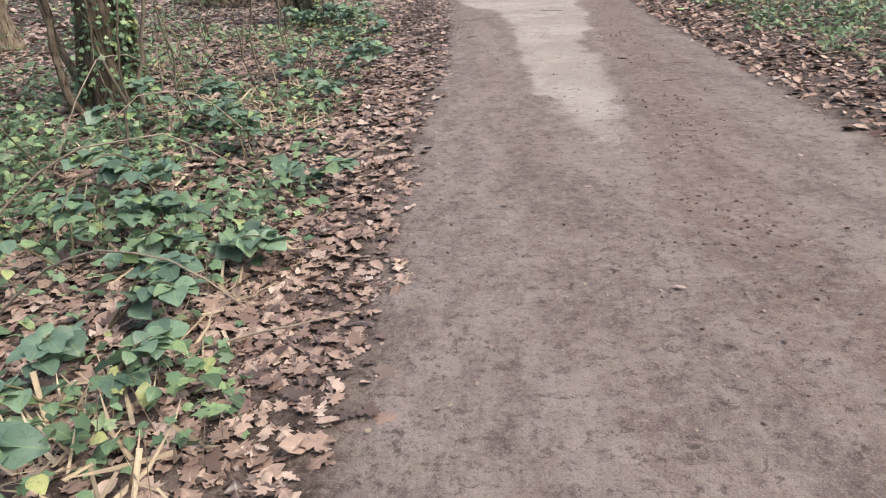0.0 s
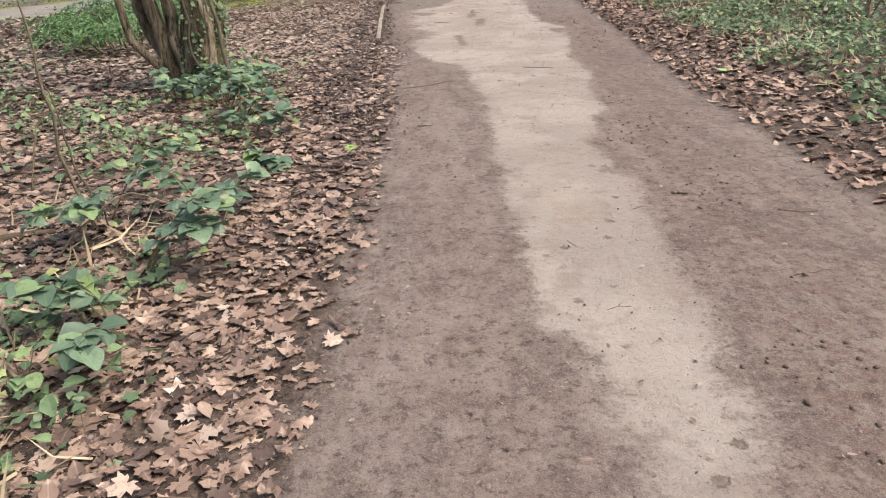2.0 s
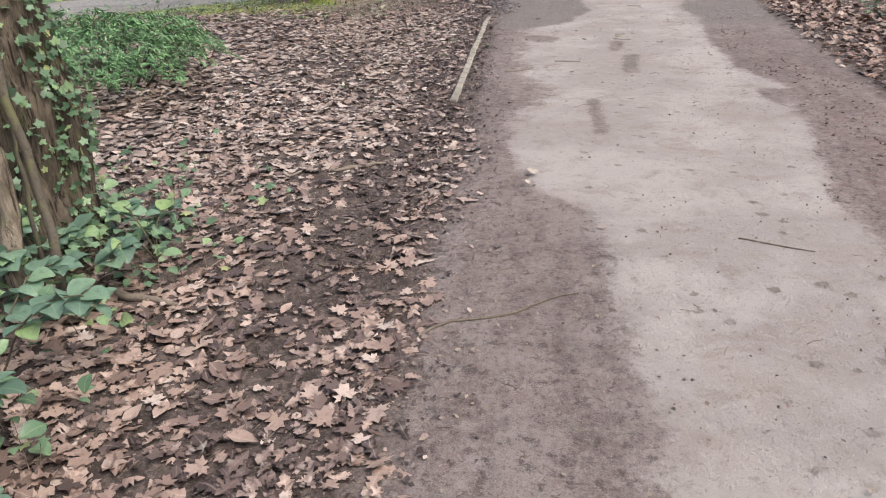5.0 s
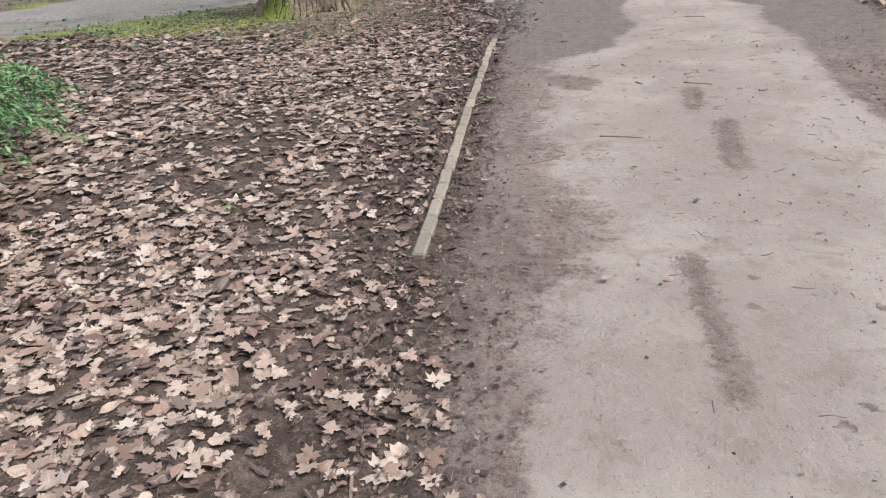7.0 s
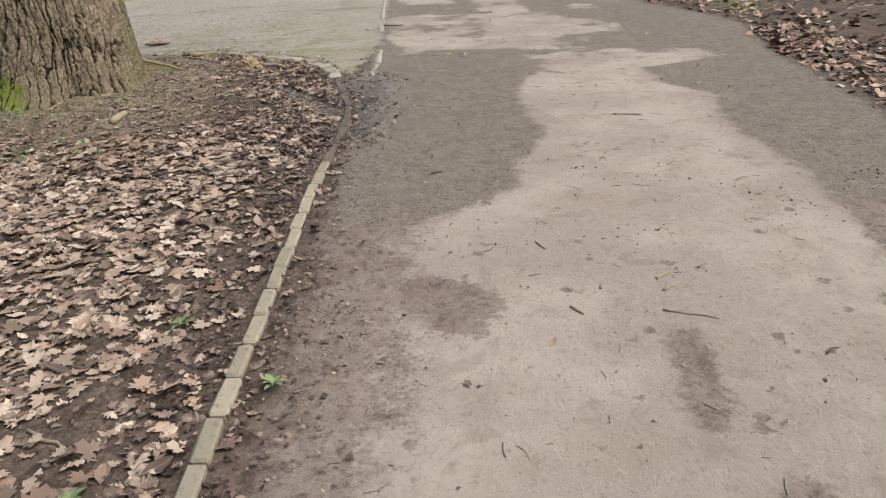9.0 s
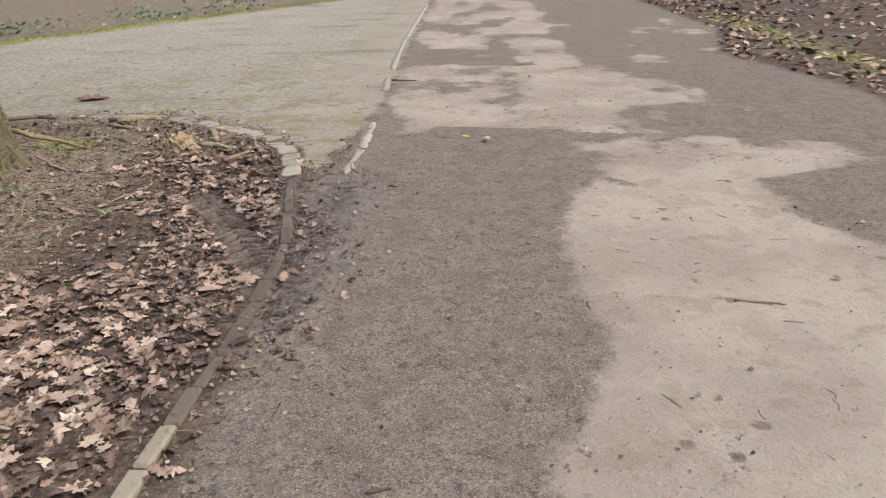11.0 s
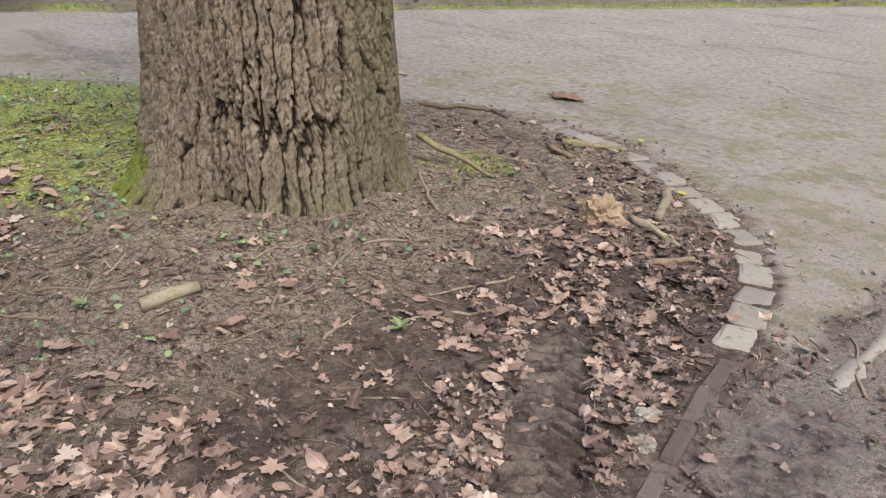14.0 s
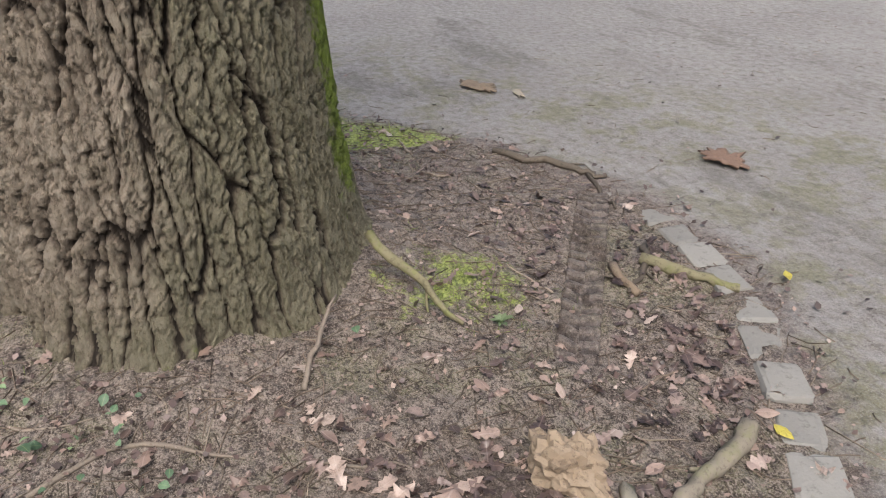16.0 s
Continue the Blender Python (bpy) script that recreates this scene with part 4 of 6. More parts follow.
litter("leaf_crumbs", "brown leaf scraps trodden into the muddy path edge", CRUMB, sprinkle(-0.1, 0.9, 19.4, 22.6, 1300, MUDEDGE), (0.01, 0.04), 0.4, M_LITTER_W)
OAKSOIL = lambda x, y: off_pave(x, y, 0.05) * off_kerb(x, y, 0.04) * (np.hypot(x - TREE[0], y - TREE[1]) > 0.72) * (1 - 0.95 * tread(x, y, *RUT, 0.13)[0]) * (1 - 0.96 * tread(x, y, *TRACK, 0.11)[0])
litter("leaf_crumbs", "tan leaf crumbs and husks strewn on trodden soil", CRUMB, sprinkle(-5.0, 0.2, 19.6, 24.1, 420, lambda x, y: OAKSOIL(x, y) * (0.25 + 0.9 * smooth01(fbm(x, y, 2.6, 3, 79), 0.35, 0.6))), (0.01, 0.03), 0.4, M_LITTER)
litter("leaf_crumbs", "dark leaf mould strewn on trodden soil", CRUMB, sprinkle(-5.0, 0.3, 19.6, 24.1, 420, lambda x, y: OAKSOIL(x, y) * (0.2 + 0.9 * smooth01(fbm(x, y, 2.2, 3, 83), 0.38, 0.6))), (0.015, 0.045), 0.5, M_LITTER_W)

# ---- tubes, stones ----


def tube(pts, radii, sides=7, rough=0.0, seed=0, flute=0.0):
    """A tapered, closed tube through the points."""
    r = np.random.default_rng(seed)
    pts = np.array(pts, float)
    n = len(pts)
    radii = np.interp(np.linspace(0, 1, n), np.linspace(0, 1, len(radii)), radii)
    d = np.gradient(pts, axis=0)
    d /= np.linalg.norm(d, axis=1)[:, None] + 1e-9
    ref = np.array((0.0, 0.0, 1.0)) if abs(d[:, 2]).mean() < 0.8 else np.array((1.0, 0.0, 0.0))
    u = np.cross(d, ref)
    u /= np.linalg.norm(u, axis=1)[:, None] + 1e-9
    w = np.cross(d, u)
    a = np.linspace(0, 2 * math.pi, sides, endpoint=False)
    rr = radii[:, None] * (1 + rough * r.uniform(-1, 1, (n, sides)) + flute * r.normal(0, 1, sides)[None])
    V = pts[:, None] + rr[..., None] * (np.cos(a)[None, :, None] * u[:, None] + np.sin(a)[None, :, None] * w[:, None])
    V = np.concatenate([V.reshape(-1, 3), pts[:1], pts[-1:]])
    F = []
    for i in range(n - 1):
        for k in range(sides):
            p, q = i * sides + k, i * sides + (k + 1) % sides
            F += [(p, q, q + sides), (p, q + sides, p + sides)]
    for k in range(sides):
        F += [(n * sides, (k + 1) % sides, k), (n * sides + 1, (n - 1) * sides + k, (n - 1) * sides + (k + 1) % sides)]
    return V, np.array(F)


def joined(pieces):
    V, F, off = [], [], 0
    for v, f in pieces:
        V.append(v)
        F.append(f + off)
        off += len(v)
    return np.concatenate(V), np.concatenate(F)


def crooked(a, b, n=7, wob=0.06, sag=0.0, seed=0):
    """Points of a crooked stick from a to b."""
    r = np.random.default_rng(seed)
    a, b = np.array(a, float), np.array(b, float)
    L = np.linalg.norm(b - a)
    t = np.linspace(0, 1, n)[:, None]
    p = a + (b - a) * t
    off = np.cumsum(r.normal(0, 1, (n, 3)), 0) * (L * wob / n ** 0.5)
    off -= off[:1] + (off[-1:] - off[:1]) * t
    off[:, 2] *= 0.3
    p = p + off
    p[:, 2] += sag * np.sin(math.pi * t[:, 0])
    return p


def rough_block(lx, ly, lz, bevel, jitter, seed, segments=1):
    """A bevelled block with worn corners, its top face at z = 0."""
    r = random.Random(seed)
    bm = bmesh.new()
    bmesh.ops.create_cube(bm, size=1)
    for v in bm.verts:
        v.co = Vector((v.co.x * lx, v.co.y * ly, (v.co.z - 0.5) * lz))
        v.co += Vector((r.uniform(-1, 1), r.uniform(-1, 1), r.uniform(-0.4, 0.4))) * jitter
    bmesh.ops.bevel(bm, geom=bm.edges[:], offset=bevel, segments=segments, affect='EDGES', profile=0.6)
    for v in bm.verts:
        v.co += Vector((r.uniform(-1, 1), r.uniform(-1, 1), r.uniform(-0.6, 0.6))) * jitter * 0.45
    me = bpy.data.meshes.new("block")
    bm.to_mesh(me)
    bm.free()
    return me


def along(pts, step):
    """Places and headings at even steps along a polyline."""
    p = np.array(pts, float)
    s = np.concatenate([[0], np.cumsum(np.hypot(*np.diff(p, axis=0).T))])
    q = np.arange(step / 2, s[-1], step)
    x, y = np.interp(q, s, p[:, 0]), np.interp(q, s, p[:, 1])
    x2, y2 = np.interp(q + 0.02, s, p[:, 0]), np.interp(q + 0.02, s, p[:, 1])
    x1, y1 = np.interp(q - 0.02, s, p[:, 0]), np.interp(q - 0.02, s, p[:, 1])
    return [(a, b, math.degrees(math.atan2(d, c))) for a, b, c, d in zip(x, y, x2 - x1, y2 - y1)]


# ---- the big oak ----


def bark_cells(u, v, nu, seed=3):
    """Distance between the two nearest cell centres on a sheet that closes on itself in u."""
    r = np.random.default_rng(seed)
    J = r.random((nu, 128, 2))
    iu, iv = np.floor(u).astype(int), np.floor(v).astype(int)
    d1 = np.full(u.shape, 9.0)
    d2 = np.full(u.shape, 9.0)
    for a in (-1, 0, 1):
        for b in (-1, 0, 1):
            j = J[(iu + a) % nu, (iv + b) % 128]
            d = np.hypot(iu + a + j[..., 0] - u, iv + b + j[..., 1] - v)
            d2 = np.where(d < d1, d1, np.minimum(d2, d))
            d1 = np.minimum(d1, d)
    return d2 - d1


def oak_radius(th, z):
    r = np.interp(z, (-0.3, 0.0, 0.28, 0.5, 1.05, 2.0, 5.0, 7.0), (0.68, 0.66, 0.645, 0.62, 0.575, 0.55, 0.46, 0.36))
    f = np.exp(-np.maximum(z, -0.1) / 0.17)
    g = lambda deg, w: np.exp(-((((np.degrees(th) - deg + 180) % 360) - 180) / w) ** 2)
    r = r + f * (0.24 * g(-100, 25) + 0.1 * g(-22, 24) + 0.05 * g(35, 18) + 0.08 * g(88, 20) + 0.16 * g(160, 30) + 0.12 * g(-150, 22))
    r = r - 0.13 * np.exp(-np.maximum(z, 0) / 0.2) * g(-60, 11) - 0.05 * np.exp(-np.maximum(z, 0) / 0.5) * g(8, 8)
    r = r + 0.09 * np.exp(-np.maximum(z + 0.02, 0) / 0.05)
    return r + 0.012 * np.sin(3 * th + 1) + 0.01 * np.sin(5 * th)


def build_oak():
    tree = thing("oak_tree", "large old oak tree with deeply furrowed mossy bark", "tree", at=pose(TREE[0], TREE[1], 0))
    th = np.radians(np.concatenate([np.linspace(-180, -150, 30, endpoint=False), np.linspace(-150, 95, 640, endpoint=False), np.linspace(95, 180, 80, endpoint=False)]))
    nt, zs = len(th), np.concatenate([np.arange(-0.15, 1.3, 0.0085), np.geomspace(1.33, 7.0, 44)])
    TH, Z = np.meshgrid(th, zs)
    c, s = np.cos(TH), np.sin(TH)
    w1 = fbm(c * 3 + 5, s * 3 + Z * 1.7, 1.4, 3, 2) - 0.5
    w2 = fbm(c * 3 + 9, s * 3 + Z * 2.2, 1.6, 3, 4) - 0.5
    nu = 56
    w3 = fbm(c * 9 + 3, s * 9 + Z * 9, 2.0, 3, 12) - 0.5
    fine_u = fbm(c * 30 + 7, s * 30 + Z * 34, 1.3, 3, 14) - 0.5
    u = (TH / (2 * math.pi) + 0.5) * nu + w1 * 1.1 + w3 * 0.4 + fine_u * 0.25
    v = Z / 0.6 + w2 * 0.6 + fine_u * 0.2 + 20
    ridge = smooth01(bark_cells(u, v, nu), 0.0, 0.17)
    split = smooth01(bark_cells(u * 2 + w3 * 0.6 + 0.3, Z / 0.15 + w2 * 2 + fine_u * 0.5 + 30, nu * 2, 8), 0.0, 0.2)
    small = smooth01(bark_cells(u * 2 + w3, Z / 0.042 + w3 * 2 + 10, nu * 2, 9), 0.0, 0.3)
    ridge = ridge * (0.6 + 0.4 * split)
    grain = fbm(TH * 75, Z * 55, 1, 3, 6) - 0.5
    keep = smooth01(7 - Z, 0, 3) * 0.8 + 0.2
    low = 0.55 + 0.45 * smooth01(Z, 0.1, 0.45)
    r = oak_radius(TH, Z) + keep * (low * (ridge - 0.75) * 0.042 + (small - 0.6) * 0.009 * ridge + grain * 0.009 + w3 * 0.006)
    V = np.stack([r * c, r * s, Z], -1).reshape(-1, 3)
    m = len(zs)
    i = np.arange((m - 1) * nt)
    a, k = (i // nt) * nt, i % nt
    k2 = (k + 1) % nt
    F = np.concatenate([np.stack([a + k, a + k2, a + nt + k2], 1), np.stack([a + k, a + nt + k2, a + nt + k], 1)])
    top = len(V)
    V = np.concatenate([V, [[0, 0, 7.05]]])
    F = np.concatenate([F, np.stack([(m - 1) * nt + np.arange(nt), (m - 1) * nt + (np.arange(nt) + 1) % nt, np.full(nt, top)], 1)])
    deg = np.degrees(TH)
    g = lambda d, w: np.exp(-((((deg - d + 180) % 360) - 180) / w) ** 2)
    moss = 1.0 * g(74, 16) * smooth01(Z, 0.1, 0.5) + 1.5 * g(-113, 19) * np.exp(-np.maximum(Z - 0.22, 0) / 0.1) + 0.7 * g(-90, 24) * np.exp(-np.maximum(Z, 0) / 0.1) + 0.6 * g(-5, 34) * np.exp(-np.maximum(Z, 0) / 0.09) + 0.5 * g(75, 30) * np.exp(-np.maximum(Z, 0) / 0.15)
    algae = 0.1 + 1.0 * g(50, 55) + 0.5 * np.exp(-np.maximum(Z, 0) / 0.35) + 0.2 * g(-110, 30)
    cl = lambda q, e: np.concatenate([q.ravel(), [e]])
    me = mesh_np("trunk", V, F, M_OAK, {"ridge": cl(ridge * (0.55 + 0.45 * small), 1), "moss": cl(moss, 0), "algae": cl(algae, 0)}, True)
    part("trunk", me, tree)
    for k, (dg, z0, L, r0, rise) in enumerate(((20, 4.2, 4.2, 0.17, 0.7), (110, 4.9, 4.5, 0.19, 0.9), (200, 4.5, 4.0, 0.16, 0.6), (290, 5.3, 4.2, 0.17, 1.0), (60, 6.3, 4.0, 0.16, 1.5), (160, 6.5, 4.2, 0.17, 1.7), (330, 6.6, 3.6, 0.15, 1.9))):
        a = math.radians(dg)
        base = np.array((0.3 * math.cos(a), 0.3 * math.sin(a), z0))
        tip = base + L * np.array((math.cos(a), math.sin(a), rise)) / math.hypot(1, rise)
        limb = crooked(base, tip, 9, 0.12, 0.2, 90 + k)
        pieces = [tube(limb, (r0, 0.03), 9, 0.08, k)]
        for j in range(7):
            q = limb[3 + j % 6]
            b = a + (-1) ** j * (0.5 + 0.1 * j)
            e = q + np.array((math.cos(b), math.sin(b), 0.6)) * (1.7 - 0.12 * j)
            tw = crooked(q, e, 6, 0.15, 0.0, 300 + 10 * k + j)
            pieces.append(tube(tw, (0.045, 0.008), 6, 0.1, j))
            for h in range(3):
                q2 = tw[2 + h]
                pieces.append(tube(crooked(q2, q2 + np.array((math.cos(b + h - 1), math.sin(b + h - 1), 0.5)) * 0.7, 4, 0.1, 0, 700 + j + h), (0.014, 0.004), 4))
        vv, ff = joined(pieces)
        part("limb", mesh_np("limb", vv, ff, M_TRUNK, None, True), tree)


build_oak()

# ---- edging: bricks on edge, granite setts, worn concrete strip ----
STRIP_LINES = (((0.27, 22.12), (0.3, 22.7)), ((0.3, 22.72), (0.29, 23.52)), ((0.22, 24.8), (0.19, 25.5)), ((0.17, 26.0), (0.1, 28.5)), ((0.1, 28.7), (0.09, 34.0)))


def build_edging():
    kerb = thing("kerb", "row of worn stone-grey bricks on edge bordering the path", "kerb", kind="structure")
    kinds = [rough_block(0.2, 0.06, 0.1, 0.009, 0.004, i) for i in range(5)]
    for me in kinds:
        me.materials.append(M_BRICK)
    muddy = [rough_block(0.208, 0.058, 0.1, 0.01, 0.006, i + 10) for i in range(4)]
    for me in muddy:
        me.materials.append(M_MUDBRICK)
    for i, (x, y, h) in enumerate(along(BRICK_LINE, 0.213)):
        mud = y > 19.4
        z = rng.uniform(0.02, 0.024) if not mud else rng.uniform(0.004, 0.018)
        me = (muddy if mud else kinds)[i % (4 if mud else 5)]
        part("brick", me, kerb, at=pose(x + rng.normal(0, 0.002), y, z + float(ground_z([x], [y])[0]) * 0.3, rng.normal(0, 1.0), rng.normal(0, 0.4), h + rng.normal(0, 0.8) + (180 if i % 2 else 0)))
    curb = thing("curved_kerb", "curved row of rough pale granite setts round the oak", "kerb", kind="structure")
    setts = [rough_block(0.168 + 0.009 * (i % 3), 0.13 + 0.012 * (i % 2), 0.14, 0.02, 0.012, i + 30, 2) for i in range(6)]
    for me in setts:
        me.materials.append(M_SETT)
    for i, (x, y, h) in enumerate(along(SETT_LINE, 0.196)):
        z = float(ground_z([x], [y])[0]) * 0.7 + rng.uniform(0.004, 0.016) - (0.012 if x < -2.0 else 0)
        part("sett", setts[i % 6], curb, at=pose(x, y, z, rng.normal(0, 1.2), rng.normal(0, 1.2), h + rng.normal(0, 1.5)))
    strip = thing("concrete_edging", "broken strip of worn pale concrete between path and road", "edging", kind="structure")
    for k, (a, b) in enumerate(STRIP_LINES):
        n = max(8, int(math.dist(a, b) / 0.022))
        t = np.linspace(0, 1, n)
        cx, cy = a[0] + (b[0] - a[0]) * t, a[1] + (b[1] - a[1]) * t
        wl = 0.005 + 0.03 * vnoise(cy * 7, cy * 0, 3 + k) + 0.022 * vnoise(cy * 31, cy * 0, 13 + k) - 0.02 * (t < 0.03)
        wr = 0.0 + 0.032 * vnoise(cy * 9, cy * 0, 8 + k) + 0.024 * vnoise(cy * 29, cy * 0, 18 + k) - 0.02 * (t > 0.97)
        gz = ground_z(cx, cy)
        lvl = (-0.03, 0.002, 0.005, 0.002, -0.03)
        off = np.stack([-wl - 0.012, -wl, 0 * wl, wr, wr + 0.012], 1)
        V = np.stack([cx[:, None] + off, np.repeat(cy[:, None], 5, 1), gz[:, None] + np.array(lvl) + 0.006 * vnoise(cy * 20, cy, 5)[:, None]], -1).reshape(-1, 3)
        F = []
        for i in range(n - 1):
            for j in range(4):
                p = i * 5 + j
                F += [(p, p + 1, p + 6), (p, p + 6, p + 5)]
        part("slab", mesh_np("slab", V, F, M_CONCRETE, None, False), strip)


build_edging()

# ---- woodland trees and saplings ----


def stem_tree(name, label, x, y, stems, ivy=0, seed=0, ivy_h=1.2, dark=0, ivied=99):
    """stems: (dx, dy, lean x, lean y, radius, height); the first few may have dark bark and carry the ivy."""
    z = float(ground_z([x], [y])[0])
    ob = thing(name, label, "tree", at=pose(x, y, z))
    lines = []
    for k, (dx, dy, lx, ly, r, h) in enumerate(stems):
        p = crooked((dx, dy, -0.08), (dx + lx * h, dy + ly * h, h), 14, 0.03 if r > 0.05 else 0.05, 0, seed + k)
        lines.append(p)
        rr = [r * 1.5, r * 1.12, r, r * 0.95, r * 0.85, r * 0.7, r * 0.35]
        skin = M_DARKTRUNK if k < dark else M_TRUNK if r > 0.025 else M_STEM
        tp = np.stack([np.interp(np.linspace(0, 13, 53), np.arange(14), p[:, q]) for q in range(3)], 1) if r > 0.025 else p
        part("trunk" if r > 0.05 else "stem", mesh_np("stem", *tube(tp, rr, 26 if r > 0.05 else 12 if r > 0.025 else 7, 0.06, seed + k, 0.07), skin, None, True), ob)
        if r > 0.05:
            for j in range(4):
                q = p[8 + j]
                b = rng.uniform(0, 6.28)
                part("branch", mesh_np("branch", *tube(crooked(q, q + np.array((math.cos(b), math.sin(b), 0.9)) * h * 0.2, 7, 0.1, 0, seed + 50 + j), (r * 0.35, 0.006), 6), M_STEM, None, True), ob)
    if ivy:
        a, zz = rng.uniform(0, 6.28, ivy), rng.uniform(0, ivy_h, ivy)
        k = rng.integers(0, min(ivied, len(stems)), ivy)
        S = np.array(stems)[k]
        rad = S[:, 4] * (1.12 + 0.42 * np.exp(-zz / 0.6)) + rng.uniform(0.0, 0.06, ivy)
        ctr = np.array([[np.interp(q, lines[n][:, 2], lines[n][:, 0]), np.interp(q, lines[n][:, 2], lines[n][:, 1])] for n, q in zip(k, zz)])
        pos = np.stack([ctr[:, 0] + rad * np.cos(a), ctr[:, 1] + rad * np.sin(a), zz], 1)
        part("ivy", scatter("ivy", IVY_SET, pos, rng.uniform(0.04, 0.075, ivy), 0.5, M_IVY, yaw=a + math.pi / 2, up=0.9), ob, "dark ivy leaves climbing the trunk")


stem_tree("ivy_clad_tree", "dark tree trunk thickly clad in ivy among undergrowth", -2.6, 6.5, ((0, 0, 0.02, 0.02, 0.17, 5.5), (0.2, -0.1, 0.0, 0.02, 0.045, 3.5), (0.3, -0.05, -0.1, 0.03, 0.03, 3.0), (-0.12, -0.25, -0.16, 0.0, 0.028, 2.6), (0.34, -0.3, 0.1, 0.1, 0.014, 2.0), (-0.35, 0.15, -0.25, 0.1, 0.03, 2.4), (0.25, -0.22, -0.2, 0.0, 0.012, 1.6)), 1900, 11, 1.7, dark=4, ivied=2)
stem_tree("multi_stemmed_tree", "clump of furrowed grey-brown stems with ivy on the thickest", -1.75, 11.7, ((0.12, -0.08, 0.0, 0.02, 0.125, 5.5), (0.24, 0.08, -0.02, 0.04, 0.07, 5.0), (-0.14, 0.02, -0.15, 0.02, 0.06, 4.6), (-0.2, 0.04, -0.2, 0.03, 0.055, 4.5), (-0.22, 0.06, -0.28, 0.04, 0.05, 4.0), (-0.12, 0.12, -0.16, 0.1, 0.05, 4.2), (-0.26, -0.08, -0.33, 0.0, 0.036, 3.6), (-0.03, -0.16, -0.08, -0.02, 0.04, 3.4), (0.41, -0.58, -0.08, 0.06, 0.032, 3.2), (0.46, -0.5, -0.06, 0.1, 0.018, 2.4), (0.18, -0.2, -0.16, 0.02, 0.012, 1.9), (0.26, -0.3, 0.08, 0.0, 0.01, 1.7), (-0.3, -0.2, 0.1, 0.05, 0.012, 1.6)), 900, 31, 1.3, dark=2, ivied=2)
stem_tree("woodland_tree", "grey-brown woodland tree standing in leaf litter", -6.7, 16.6, ((0, 0, 0.0, 0.02, 0.15, 6), (0.35, 0.1, 0.1, 0.0, 0.05, 3)), 60, 51, 0.5)
stem_tree("woodland_tree", "grey-brown woodland tree standing in leaf litter", -5.2, 9.8, ((0, 0, 0.02, 0.0, 0.13, 6), (-0.3, 0.2, -0.1, 0.0, 0.05, 3)), 60, 61, 0.5)
for i, (x, y) in enumerate(((5.47, 15.05), (5.83, 14.58), (6.4, 13.2), (6.7, 12.6), (6.2, 10.6), (6.9, 16.2), (5.6, 17.4))):
    stem_tree("sapling", "thin pale brown sapling standing among ivy", x, y, ((0, 0, 0.04 * (-1) ** i, 0.03, 0.018 + 0.006 * (i % 3), 2.4), (0.06, 0.05, 0.1, -0.05, 0.01, 1.6)), 0, 70 + i)
for i, (x, y) in enumerate(((-1.55, 6.9), (-1.3, 7.6), (-2.0, 5.1), (-1.75, 5.75), (-3.2, 8.4), (-2.6, 9.3))):
    stem_tree("sapling", "thin bare sapling standing in undergrowth", x, y, ((0, 0, 0.1 * (-1) ** i, 0.06, 0.008, 1.3), (0.04, 0.02, -0.2, 0.1, 0.005, 0.9)), 0, 170 + i)

# ---- ground cover ----


def cover_left(x, y):
    n = fbm(x, y, 1.4, 3, 41)
    a = smooth01(8.4 - y, 0, 2.0) * smooth01(-0.5 - x + 0.5 * (n - 0.5), 0.0, 0.5) * (0.25 + 0.95 * smooth01(n, 0.33, 0.56))
    a = a * (1 - 0.45 * smooth01(y, 4.5, 6.5))
    b = 0.4 * smooth01(12.3 - y, 0, 1.5) * smooth01(-0.75 - x, 0, 0.5) * smooth01(n, 0.42, 0.62)
    c = 0.9 * np.exp(-((x + 1.45) / 0.5) ** 2 - ((y - 11.5) / 0.75) ** 2) + 0.5 * np.exp(-((x + 1.0) / 0.35) ** 2 - ((y - 9.6) / 0.6) ** 2)
    d = 0.5 * smooth01(-3.9 - x, 0, 1) * smooth01(y, 17, 19) * smooth01(n, 0.4, 0.6)
    e = 0.35 * smooth01(-3.2 - x, 0, 1.2) * smooth01(17 - y, 0, 3) * smooth01(n, 0.4, 0.6)
    return np.clip(np.maximum(np.maximum(a, b), np.maximum(np.maximum(c, d), e)) * off_pave(x, y, 0.4), 0, 1)


def cover_right(x, y):
    n = fbm(x, y, 1.6, 3, 43)
    e = x - line_at(y, PATH_RIGHT)
    return smooth01(e - 0.75 + 0.7 * (n - 0.5), 0, 0.4) * (x > 2) * (0.45 + 0.75 * smooth01(n, 0.3, 0.55)) * smooth01(19.5 - y, 0, 2)


def cover_far(x, y):
    v = y - line_at(x, ROAD_FAR)
    return smooth01(v - 0.9, 0, 0.5) * smooth01(6 - v, 0, 3) * smooth01(fbm(x, y, 0.9, 3, 45), 0.35, 0.6)


